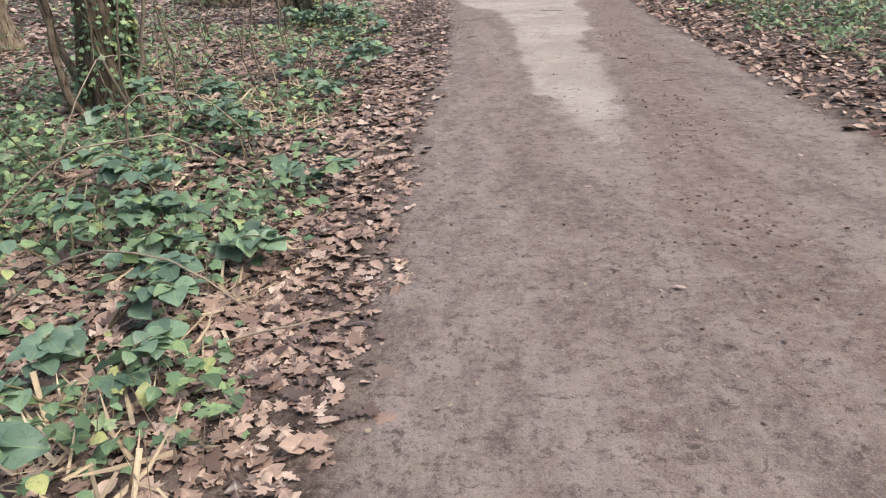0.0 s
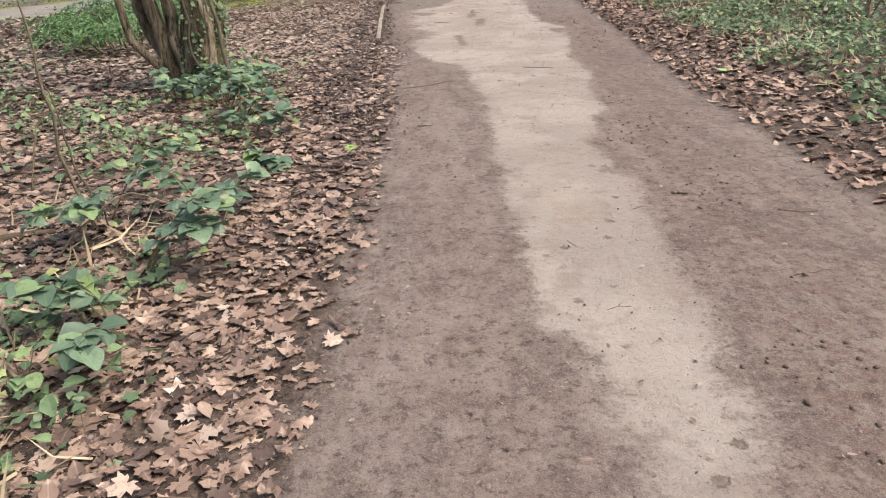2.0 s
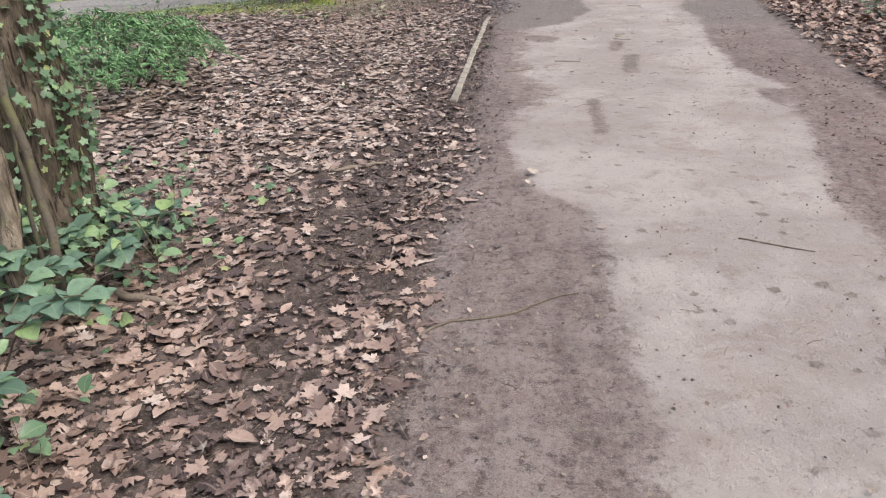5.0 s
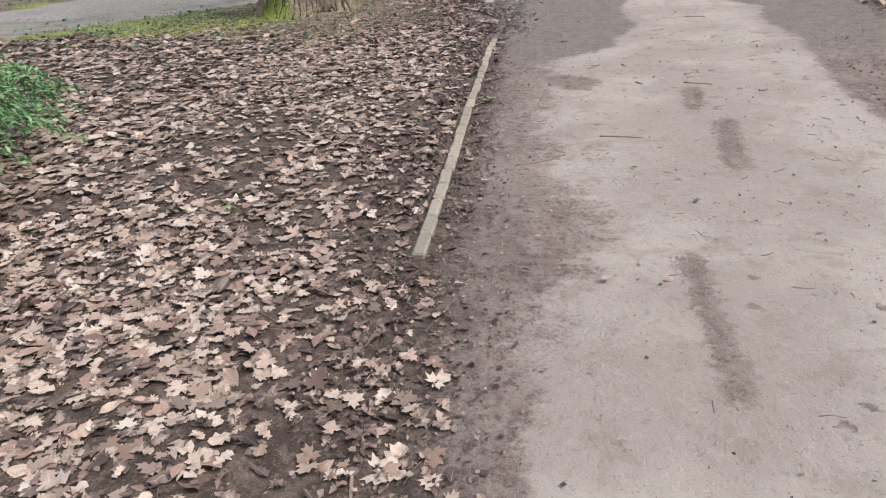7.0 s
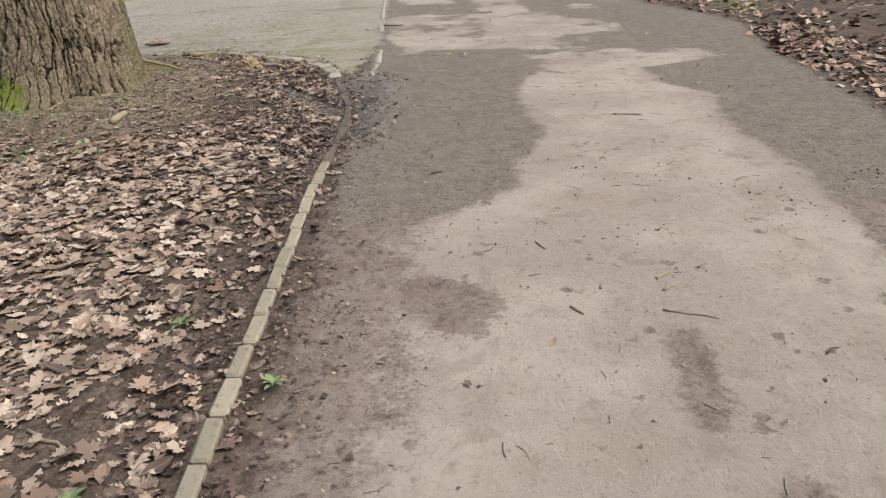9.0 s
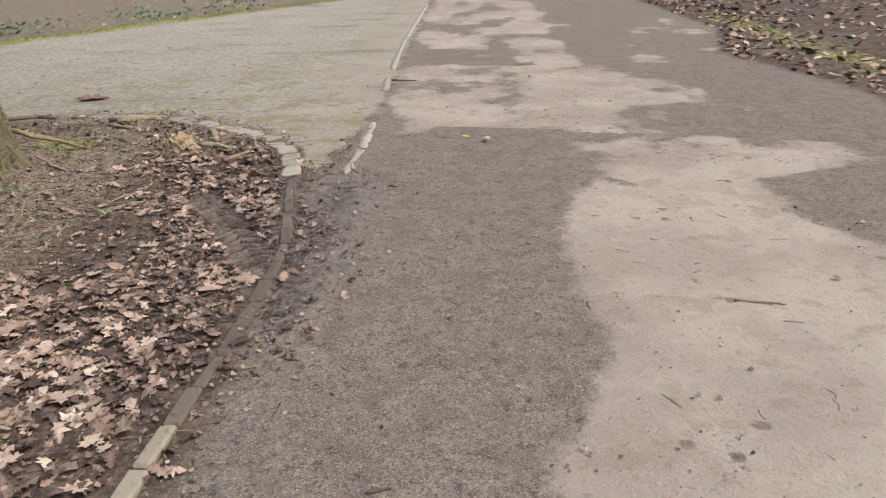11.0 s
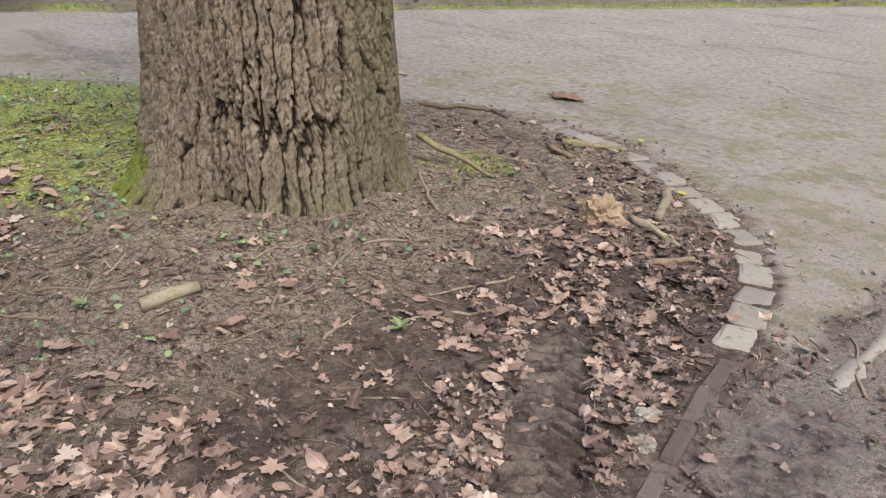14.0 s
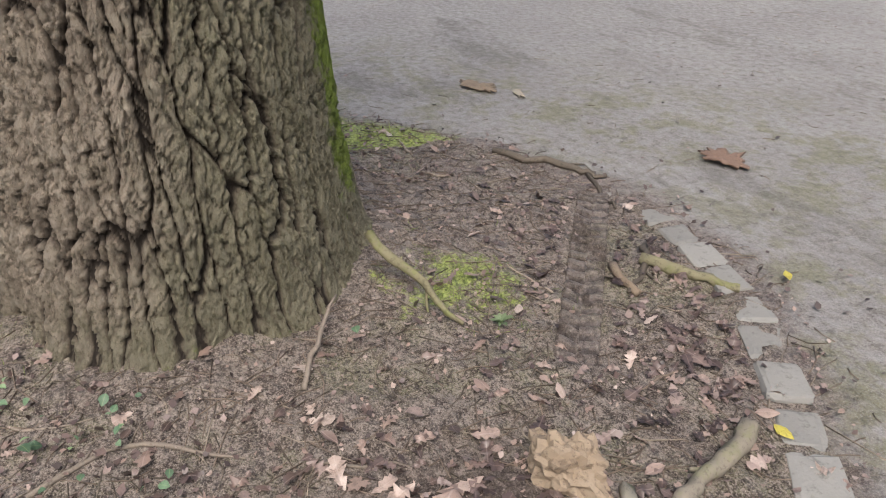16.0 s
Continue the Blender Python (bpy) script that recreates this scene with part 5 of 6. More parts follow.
def ground_cover(name, label, xy, top, size, material, shapes):
    x, y = xy
    h = rng.random(len(x)) ** 1.3 * (0.03 + top * smooth01(fbm(x, y, 1.1, 3, 47), 0.25, 0.75))
    g = ground_z(x, y)
    pos = np.stack([x, y, g + 0.02 + h], 1)
    ob = thing(name, label, "ground cover", kind="stuff")
    part("foliage", scatter(name, shapes, pos, rng.uniform(*size, len(x)), 0.38, material), ob).matrix_basis = Matrix()
    tall = np.nonzero(h > 0.05)[0]
    tall = tall[rng.random(len(tall)) < 0.35]
    if len(tall):
        n = len(tall)
        a = rng.uniform(0, 6.28, n)
        b0 = np.stack([x[tall] + 0.05 * np.cos(a), y[tall] + 0.05 * np.sin(a), g[tall] - 0.01], 1)
        t0 = pos[tall]
        V, F = [], []
        for k in range(3):
            o = np.array((math.cos(k * 2.09), math.sin(k * 2.09), 0)) * 0.0018
            V += [b0 + o, t0 + o * 0.6]
        V = np.stack(V, 1)
        f = np.array([(0, 2, 3), (0, 3, 1), (2, 4, 5), (2, 5, 3), (4, 0, 1), (4, 1, 5)])
        F = (f[None] + (np.arange(n) * 6)[:, None, None]).reshape(-1, 3)
        part("stems", mesh_np("stems", V.reshape(-1, 3), F, M_TWIG), ob)


ground_cover("ivy_ground_cover", "dense green ivy and nettle leaves covering the wood floor", sprinkle(-4.4, -0.3, 1.2, 13.0, 560, cover_left), 0.26, (0.035, 0.09), M_IVY, IVY_SET + TOOTH_SET)
ground_cover("ivy_ground_cover", "patchy green ivy farther off in the wood", sprinkle(-9.0, -3.6, 1.0, 23.0, 130, cover_left), 0.2, (0.05, 0.1), M_IVY, IVY_SET)
ground_cover("ivy_ground_cover", "dense bluish green ivy and bramble beside the path", sprinkle(3.2, 6.8, 2.5, 19.5, 270, cover_right), 0.26, (0.045, 0.095), M_IVY, IVY_SET + TOOTH_SET)
ground_cover("ivy_ground_cover", "dense bluish green ivy farther from the path", sprinkle(6.4, 11.0, 4.0, 22.0, 90, cover_right), 0.4, (0.07, 0.13), M_IVY, IVY_SET)
ground_cover("weeds", "small green weeds among moss and leaves by the oak", sprinkle(-6.0, -1.0, 19.6, 22.4, 300, lambda x, y: off_pave(x, y) * (np.hypot(x - TREE[0], y - TREE[1]) > 0.85) * smooth01(-1.0 - x, 0, 1.5) * smooth01(fbm(x, y, 2.2, 3, 49), 0.42, 0.6)), 0.012, (0.014, 0.042), M_IVY, TOOTH_SET)
ground_cover("ivy_ground_cover", "green spring shoots and ivy behind the road verge", sprinkle(-13, 4, 20, 46, 60, cover_far), 0.25, (0.07, 0.13), M_IVY, IVY_SET + OVAL_SET)

BLADE = [strip_leaf(((0, 0.03), (0.5, 0.025), (1, 0.003)), 1, 0.2, 0.4, 0, i + 80) for i in range(3)]


def grass(name, label, xy, size):
    x, y = xy
    pos = np.stack([x, y, ground_z(x, y) + 0.012], 1)
    thing(name, label, "grass", kind="stuff", data=scatter(name, BLADE, pos, rng.uniform(*size, len(x)), 0.45, M_GRASS, up=0.9))


def straw(name, label, xy, size):
    x, y = xy
    pos = np.stack([x, y, ground_z(x, y) + 0.03], 1)
    thing(name, label, "dry grass", kind="stuff", data=scatter(name, BLADE, pos, rng.uniform(*size, len(x)), 0.3, M_STRAW, up=0.35))


straw("dry_grass", "pale dead grass stalks tangled in the undergrowth", sprinkle(-3.0, -0.45, 1.2, 9.0, 130, lambda x, y: smooth01(-0.5 - x, 0, 0.3) * smooth01(fbm(x, y, 1.8, 3, 71), 0.45, 0.62)), (0.12, 0.3))
straw("dry_grass", "pale dead stalks tangled in ivy", sprinkle(3.4, 6.5, 3.0, 18.0, 40, lambda x, y: cover_right(x, y)), (0.12, 0.35))


def moss_tufts(x, y):
    a = np.exp(-((x + 1.95) ** 2 + (y - 22.85) ** 2) / 0.06)
    b = 0.7 * np.exp(-((x + 4.1) ** 2 / 1.3 + (y - 21.35) ** 2 / 0.7))
    return np.clip((a + b) * off_pave(x, y) * smooth01(fbm(x, y, 4, 3, 90), 0.35, 0.6), 0, 1)


grass("grass", "short bright moss and grass tufts by the oak", sprinkle(-6.5, -1.2, 19.5, 24, 1500, moss_tufts), (0.025, 0.055))
grass("grass", "short green grass verge along the far road edge", sprinkle(-10, 0, 22, 36, 420, lambda x, y: smooth01(y - line_at(x, ROAD_FAR), 0.0, 0.15) * smooth01(1.0 - (y - line_at(x, ROAD_FAR)), 0, 0.3)), (0.06, 0.12))
grass("grass", "short green grass along the near road edge", sprinkle(-10, -3.6, 15, 24, 120, lambda x, y: smooth01(line_at(x, ROAD_NEAR) - y, 0.0, 0.2) * smooth01(1.2 - (line_at(x, ROAD_NEAR) - y), 0, 0.6)), (0.05, 0.1))


FROND = [strip_leaf(((0, 0.02), (0.4, 0.14), (1, 0.01)), 1, c, -0.25, 0.03, i + 90) for i, c in enumerate((0.3, -0.2, 0.5))]


def evergreen_bush():
    cx, cy = -3.62, 15.45
    ob = thing("evergreen_bush", "low spreading bright green evergreen bush on leaf litter", "bush", at=pose(cx, cy, float(ground_z([cx], [cy])[0])))
    P, Y = [], []
    for k in range(230):
        a, r0 = rng.uniform(0, 6.28), rng.random() ** 0.5
        bx, by = 1.0 * r0 * math.cos(a), 1.6 * r0 * math.sin(a)
        b = math.atan2(by * 0.6, bx) + rng.normal(0, 0.5)
        L, h = rng.uniform(0.35, 0.8), rng.uniform(0.3, 0.72) * (1.1 - 0.45 * r0)
        t = np.linspace(0, 1, 8)
        p = np.stack([bx + L * (t - 0.35) * math.cos(b), by + L * (t - 0.35) * math.sin(b), h * np.sin(0.5 + t * 2.1) + 0.03], 1)
        if k % 4 == 0:
            part("branch", mesh_np("branch", *tube(np.concatenate([[(bx * 0.6, by * 0.6, -0.05)], p[2:]]), (0.009, 0.003), 5), M_STEM, None, True), ob)
        n = 55
        q = rng.random(n) ** 0.7
        side = rng.normal(0, 0.055, n) * (1.1 - q)
        P.append(np.stack([np.interp(q, t, p[:, 0]) - side * math.sin(b), np.interp(q, t, p[:, 1]) + side * math.cos(b), np.interp(q, t, p[:, 2]) + rng.normal(0, 0.015, n)], 1))
        Y.append(b - math.pi / 2 + np.sign(side) * -0.7 + rng.normal(0, 0.3, n))
    P, Y = np.concatenate(P), np.concatenate(Y)
    P[:, 2] = np.maximum(P[:, 2], 0.02)
    part("foliage", scatter("foliage", FROND, P, rng.uniform(0.045, 0.095, len(P)), 0.35, M_BUSH, yaw=Y, up=-0.25), ob)


evergreen_bush()

# ---- brambles with leaves of their own ----
_leafmesh = []
for _k, (_v, _t, _r) in enumerate(TOOTH_SET):
    _leafmesh.append(mesh_np("bramble_leaf", _v * np.array((0.155, 0.135, 0.135)) + np.array((0, 0.0675, 0)), _t, M_BRAMBLE, {"rib": _r}))


def bramble(x, y, canes, reach, height, seed):
    r = np.random.default_rng(seed)
    ob = thing("bramble", "arching bramble with broad toothed green leaves", "bramble", "brambles beside the path", at=pose(x, y, float(ground_z([x], [y])[0])))
    for c in range(canes):
        a = r.uniform(0, 6.28)
        L = reach * r.uniform(0.7, 1.15)
        t = np.linspace(0, 1, 9)
        h = height * r.uniform(0.7, 1.2)
        p = np.stack([L * t * math.cos(a), L * t * math.sin(a), h * np.sin(t * 2.0) - 0.02], 1) + np.cumsum(r.normal(0, 0.008, (9, 3)), 0)
        cane = part("cane", mesh_np("cane", *tube(p, (0.005, 0.002), 5), M_CANE, None, True), ob)
        for j in range(3, 9):
            b = a + (-1) ** j * r.uniform(0.5, 1.2)
            for q in (-1, 0, 1):
                part("leaf", _leafmesh[(j + q) % 3], ob, at=pose(*p[j], r.normal(-8, 14), r.normal(0, 14), math.degrees(b) - 90 + q * 62) @ Matrix.Scale(r.uniform(0.6, 1.0) * (1 if q == 0 else 0.85), 4))


for i, (x, y, c, reach, h) in enumerate(((-1.5, 3.2, 3, 0.4, 0.3), (-1.2, 2.7, 3, 0.36, 0.26), (-1.0, 2.2, 2, 0.3, 0.2), (-1.3, 3.8, 3, 0.42, 0.3), (-0.95, 3.25, 2, 0.3, 0.2), (-1.6, 4.4, 3, 0.45, 0.32),
                                         (-1.1, 4.7, 3, 0.4, 0.28), (-0.75, 4.1, 2, 0.25, 0.14), (-1.2, 1.9, 2, 0.3, 0.22), (-1.25, 5.4, 3, 0.42, 0.3), (-1.8, 5.5, 3, 0.5, 0.38), (-0.85, 7.0, 3, 0.42, 0.36),
                                         (-0.65, 7.6, 2, 0.4, 0.34), (-0.75, 6.4, 3, 0.32, 0.22), (-1.25, 7.7, 3, 0.42, 0.34), (-0.95, 9.95, 4, 0.4, 0.38), (-0.78, 9.4, 3, 0.34, 0.28), (-0.5, 8.8, 2, 0.22, 0.12),
                                         (-1.2, 10.6, 4, 0.42, 0.34), (-1.45, 11.25, 4, 0.42, 0.3), (-1.05, 11.6, 3, 0.36, 0.22), (-1.75, 10.9, 3, 0.4, 0.3))):
    bramble(x, y, c, reach, h, 500 + i)


def bare_cane(x, y, a, L, h, seed):
    t = np.linspace(0, 1, 10)
    p = np.stack([x + L * t * math.cos(a), y + L * t * math.sin(a), float(ground_z([x], [y])[0]) - 0.02 + h * np.sin(t * 2.3)], 1)
    p = p + np.cumsum(np.random.default_rng(seed).normal(0, 0.012, (10, 3)), 0) * np.minimum(1, 3 * t)[:, None]
    me = mesh_np("bare_cane", *tube(p, (0.006, 0.0025), 5), M_STICK if seed % 3 else M_CANE, None, True)
    thing("bare_cane", "thin bare arching cane growing from the undergrowth", "cane", "bare canes in the undergrowth", data=me)


for i in range(22):
    bare_cane(rng.uniform(-2.6, -0.95), rng.uniform(2.2, 8.4), rng.uniform(0, 6.28), rng.uniform(0.6, 1.3), rng.uniform(0.25, 0.8), 600 + i)

# ---- sticks, wood and single leaves ----


def stick(a, b, r, material, label, name="stick", wob=0.06, sag=0.0, seed=0, n=8, group="fallen sticks", tip=0.45):
    za, zb = (float(ground_z([q[0]], [q[1]])[0]) for q in (a, b))
    p = crooked((a[0], a[1], za + r * 0.7 + (a[2] if len(a) > 2 else 0)), (b[0], b[1], zb + r * 0.7 + (b[2] if len(b) > 2 else 0)), n, wob, sag, seed)
    if len(a) == 2 and len(b) == 2:
        p[:, 2] = ground_z(p[:, 0], p[:, 1]) + r * 0.7 + sag * np.sin(np.linspace(0, math.pi, n))
    pieces = [tube(p, (r, r * 1.05, r * 0.8, r * tip), 10 if r > 0.01 else 6, 0.23 if r > 0.01 else 0.08, seed)]
    if r > 0.006 and n > 6:
        q = p[n // 2]
        d = p[-1] - p[0]
        side = np.array((-d[1], d[0], 0.0)) * (1 if seed % 2 else -1)
        e = q + d * 0.14 + side * 0.12
        e[2] = float(ground_z([e[0]], [e[1]])[0]) + r * 0.5
        pieces.append(tube(crooked(q, e, 4, 0.08, 0, seed + 1), (r * 0.5, r * 0.25), 5))
    v, f = joined(pieces)
    return thing(name, label, "stick" if name == "stick" else "wood", group, data=mesh_np(name, v, f, material, None, True))


PALE = "pale bare stick lying on the ground"
DARK = "dark damp branch lying on trodden soil"
MOSSY = "short mossy branch lying on the soil"
stick((-1.46, 21.42), (-1.54, 21.65), 0.008, M_STICK, PALE, seed=1)
stick((-1.54, 21.65), (-1.38, 21.95), 0.007, M_STICK, PALE, seed=2)
stick((-1.58, 22.15), (-1.92, 22.34, 0.06), 0.009, M_STICK, "pale stick leaning on the oak root", seed=3)
stick((-2.12, 22.52, 0.14), (-1.72, 22.72), 0.016, M_MOSSLOG, "mossy green branch leaning from the oak base", seed=4, wob=0.08)
stick((-3.15, 23.5), (-2.62, 23.86), 0.019, M_DARKWOOD, DARK, seed=5, wob=0.15, n=14)
stick((-2.7, 23.8), (-2.3, 23.7), 0.011, M_DARKWOOD, DARK, seed=6)
stick((-1.97, 23.62), (-1.7, 23.36), 0.014, M_DARKWOOD, DARK, seed=7, wob=0.1)
stick((-1.87, 23.4), (-1.68, 23.39), 0.018, M_ROT, "broken piece of pale rotten branch", name="branch_piece", seed=8, n=5, tip=0.8, group="")
stick((-1.86, 23.52), (-1.56, 23.74), 0.022, M_MOSSLOG, MOSSY, seed=9, wob=0.07, tip=0.7, n=10)
stick((-0.98, 23.27), (-0.82, 22.9), 0.026, M_CHIPWOOD, "thick pale lichen-grey branch piece lying near the setts", name="branch_piece", seed=10, n=12, wob=0.06, tip=0.9, group="")
stick((-0.92, 22.82), (-0.6, 22.72), 0.02, M_MOSSY, MOSSY, seed=11, wob=0.05)
stick((-1.68, 20.72), (-1.64, 20.93), 0.026, M_MOSSY, "short thick mossy log piece on bare soil", name="branch_piece", seed=12, n=5, wob=0.03, tip=0.9, group="")
stick((-0.62, 22.5), (-0.5, 22.66), 0.016, M_ROT, "split piece of brown wood", name="branch_piece", seed=13, n=5, tip=0.8, group="")
stick((-1.08, 21.1), (-1.12, 21.28), 0.007, M_STICK, PALE, seed=14)
stick((0.36, 22.16), (0.2, 22.5), 0.006, M_STICK, PALE, seed=15)
stick((2.2, 20.38), (2.4, 20.35), 0.007, M_STICK, PALE, seed=16)
stick((0.24, 25.35), (0.5, 25.3), 0.012, M_DARKWOOD, DARK, seed=17)
stick((0.31, 10.9), (0.96, 11.32), 0.006, M_DARKWOOD, "thin dark twig lying across the path edge", seed=18, wob=0.09)
stick((0.51, 9.53), (0.62, 9.54), 0.006, M_DARKWOOD, DARK, seed=41)
stick((-1.1, 11.27), (-0.73, 11.13), 0.02, M_STICK, "weathered branch lying on leaf litter", seed=42)
stick((-0.02, 12.84), (0.08, 12.68), 0.006, M_STICK, PALE, seed=43)
stick((0.12, 13.3), (0.15, 13.15), 0.006, M_STICK, PALE, seed=44)
stick((0.82, 19.21), (0.89, 19.23), 0.006, M_DARKWOOD, DARK, seed=45)
for k, (a, b) in enumerate((((1.76, 17.76), (1.83, 17.81)), ((1.76, 17.66), (1.83, 17.71)), ((1.51, 17.7), (1.53, 17.75)), ((1.31, 18.18), (1.34, 18.1)), ((1.36, 17.56), (1.4, 17.5)))):
    stick(a, b, 0.007, M_CHIPWOOD, "pale wood chip lying on the dry path", "wood_chip", 0.03, 0.0, 50 + k, n=5, group="wood chips on the path", tip=0.6)
stick((1.75, 11.9), (2.05, 11.75), 0.005, M_STICK, PALE, seed=19)
stick((2.05, 6.6), (2.24, 6.64), 0.0035, M_TWIG, DARK, seed=20, wob=0.12)
stick((2.35, 7.35), (2.52, 7.3), 0.0035, M_TWIG, DARK, seed=21, wob=0.12)
stick((-0.55, 4.55), (-0.22, 5.2), 0.014, M_STICK, PALE, seed=22)
stick((-0.38, 7.9), (-0.1, 8.5), 0.007, M_STICK, PALE, seed=23)
stick((-0.9, 2.55), (-0.3, 2.6, 0.1), 0.005, M_STICK, PALE, seed=24)
stick((0.5, 15.75), (0.75, 15.85), 0.006, M_STICK, PALE, seed=25)
stick((1.0, 16.25), (1.25, 16.2), 0.006, M_STICK, PALE, seed=26)
stick((-0.5, 12.85), (-0.12, 13.05), 0.012, M_STICK, PALE, seed=27)
stick((-0.75, 12.75), (-0.55, 13.1), 0.008, M_STICK, PALE, seed=28)
stick((-0.2, 20.6), (0.02, 20.95), 0.012, M_DARKWOOD, DARK, seed=29)
stick((1.9, 7.7), (1.99, 7.67), 0.01, M_TRUNK, "dark clod of damp bark on the path", name="bark_clod", seed=30, n=5, group="")
stick((-2.3, 7.2), (-1.5, 7.6), 0.03, M_DARKWOOD, DARK, seed=31)
stick((1.71, 17.5), (1.9, 17.42), 0.005, M_STICK, PALE, seed=32)
for i in range(104):
    if i < 80:
        x, y = rng.uniform(-3.6, -0.2), rng.uniform(20.2, 23.6)
    else:
        x, y = rng.uniform(-2.4, 0.3), rng.uniform(9, 20)
    if math.hypot(x - TREE[0], y - TREE[1]) < 1.0 or float(road_sd(np.array([x]), np.array([y]))[0]) > -0.1:
        continue
    a, L = rng.uniform(0, 6.28), rng.uniform(0.12, 0.42)
    x2, y2 = x + L * math.cos(a), y + L * math.sin(a)
    if math.hypot(x2 - TREE[0], y2 - TREE[1]) < 0.9:
        continue
    stick((x, y), (x2, y2), rng.uniform(0.003, 0.007), M_STICK if i % 3 else M_TWIG, "thin crooked twig lying on soil and leaves", "twig", 0.09, 0.0, 900 + i)


def twig_stuff(name, label, xy, size, rad, material):
    x, y = xy
    n = len(x)
    a, L, kink = rng.uniform(0, math.pi, n), rng.uniform(*size, n) * rng.uniform(0.5, 1.4, n), rng.normal(0, 0.11, n)
    P = []
    for t, w in ((-0.5, 0.0), (0.0, kink), (0.5, 0.0)):
        px, py = x + t * L * np.cos(a) - w * L * np.sin(a), y + t * L * np.sin(a) + w * L * np.cos(a)
        P.append(np.stack([px, py, ground_z(px, py) + rad], 1))
    V = []
    for p in P:
        for k in range(3):
            V.append(p + rad * np.stack([-np.sin(a) * math.cos(k * 2.09), np.cos(a) * math.cos(k * 2.09), np.full(n, math.sin(k * 2.09))], 1))
    V = np.stack(V, 1)
    f = []
    for s in (0, 3):
        for k in range(3):
            p, q = s + k, s + (k + 1) % 3
            f += [(p, q, q + 3), (p, q + 3, p + 3)]
    f += [(0, 2, 1), (6, 7, 8)]
    F = (np.array(f)[None] + (np.arange(n) * 9)[:, None, None]).reshape(-1, 3)
    thing(name, label, "twigs", kind="stuff", data=mesh_np(name, V.reshape(-1, 3), F, material))


twig_stuff("twig_litter", "fine broken twigs strewn over soil and leaves", sprinkle(-3.6, 0.5, 8, 24, 60, lambda x, y: off_pave(x, y) * (0.25 + 0.75 * smooth01(y, 18, 20.5)) * (np.hypot(x - TREE[0], y - TREE[1]) > 0.78)), (0.04, 0.16), 0.0022, M_TWIG)
twig_stuff("twig_litter", "fine twigs and stalks strewn round the oak", sprinkle(-4.5, 0.1, 19.8, 24.0, 95, OAKSOIL), (0.03, 0.16), 0.002, M_TWIG)
twig_stuff("twig_litter", "pale snapped twigs strewn round the oak", sprinkle(-4.5, 0.1, 20.0, 24.0, 22, OAKSOIL), (0.05, 0.2), 0.0024, M_CHIP)
twig_stuff("twig_litter", "dark rotting twigs and stalks strewn on trodden soil", sprinkle(-4.5, 0.1, 20.0, 24.0, 80, OAKSOIL), (0.02, 0.12), 0.0022, M_DARKWOOD)
twig_stuff("twig_litter", "small dark twigs and stalks scattered over the path", sprinkle(0.0, 4.2, 3, 30, 4.5, lambda x, y: smooth01(path_sd(x, y), 0, 0.1)), (0.025, 0.09), 0.0016, M_TWIG)
twig_stuff("twig_litter", "small dark twigs and stalks scattered over the road", sprinkle(-5.5, 0.3, 22.3, 28, 7, lambda x, y: smooth01(road_sd(x, y), 0, 0.15)), (0.03, 0.12), 0.002, M_TWIG)
twig_stuff("wood_chips", "pale splinters scattered over the path", sprinkle(0.2, 3.6, 12, 26, 5, lambda x, y: smooth01(path_sd(x, y), 0, 0.1) * smooth01(y, 12, 16)), (0.025, 0.075), 0.0026, M_CHIP)

# pebbles and clods
OCT = (np.array([(0.5, 0, 0), (0, 0.42, 0), (-0.5, 0.05, 0), (0, -0.4, 0), (0.1, 0.05, 0.32), (0, 0, -0.3)]), np.array([(0, 1, 4), (1, 2, 4), (2, 3, 4), (3, 0, 4), (1, 0, 5), (2, 1, 5), (3, 2, 5), (0, 3, 5)]), np.full(6, 0.3))


def pebbles(name, label, xy, size, material):
    p = lifted(*xy, 0.0, 0.003)
    thing(name, label, "pebbles", kind="stuff", data=scatter(name, [OCT], p, rng.uniform(*size, len(p)) * rng.uniform(0.6, 1.0, len(p)), 0.4, material))


litter("leaf_crumbs", "brown leaf scraps scattered over the road", CRUMB, sprinkle(-5.5, 0.3, 22.3, 28, 26, lambda x, y: smooth01(road_sd(x, y), 0, 0.1) * (0.25 + smooth01(0.7 - road_sd(x, y), 0, 0.6))), (0.012, 0.045), 0.3, M_LITTER_W)
pebbles("pebbles", "small pale grit stones pressed into the path", sprinkle(-0.1, 4.4, 2, 27, 110, lambda x, y: smooth01(path_sd(x, y), 0, 0.1)), (0.004, 0.011), M_PEBBLE)
litter("soil_crumbs", "dark crumbs of damp soil and leaf on the path", CRUMB, sprinkle(-0.1, 4.2, 2, 26, 170, lambda x, y: smooth01(path_sd(x, y), -0.1, 0.1) * (0.15 + 0.85 * smooth01(fbm(x, y, 2.5, 3, 95), 0.48, 0.64))), (0.008, 0.026), 0.35, M_LITTER_W)

pebbles("mud_clods", "dark brown clods of churned mud beside the dry strip", sprinkle(0.9, 4.0, 2, 19, 130, lambda x, y: smooth01(path_sd(x, y), 0, 0.1) * np.exp(-((x - line_at(y, DRY_RIGHT) - 0.32) / 0.24) ** 2) * smooth01(fbm(x, y, 2.2, 3, 97), 0.4, 0.6)), (0.01, 0.042), M_MUDCLOD)


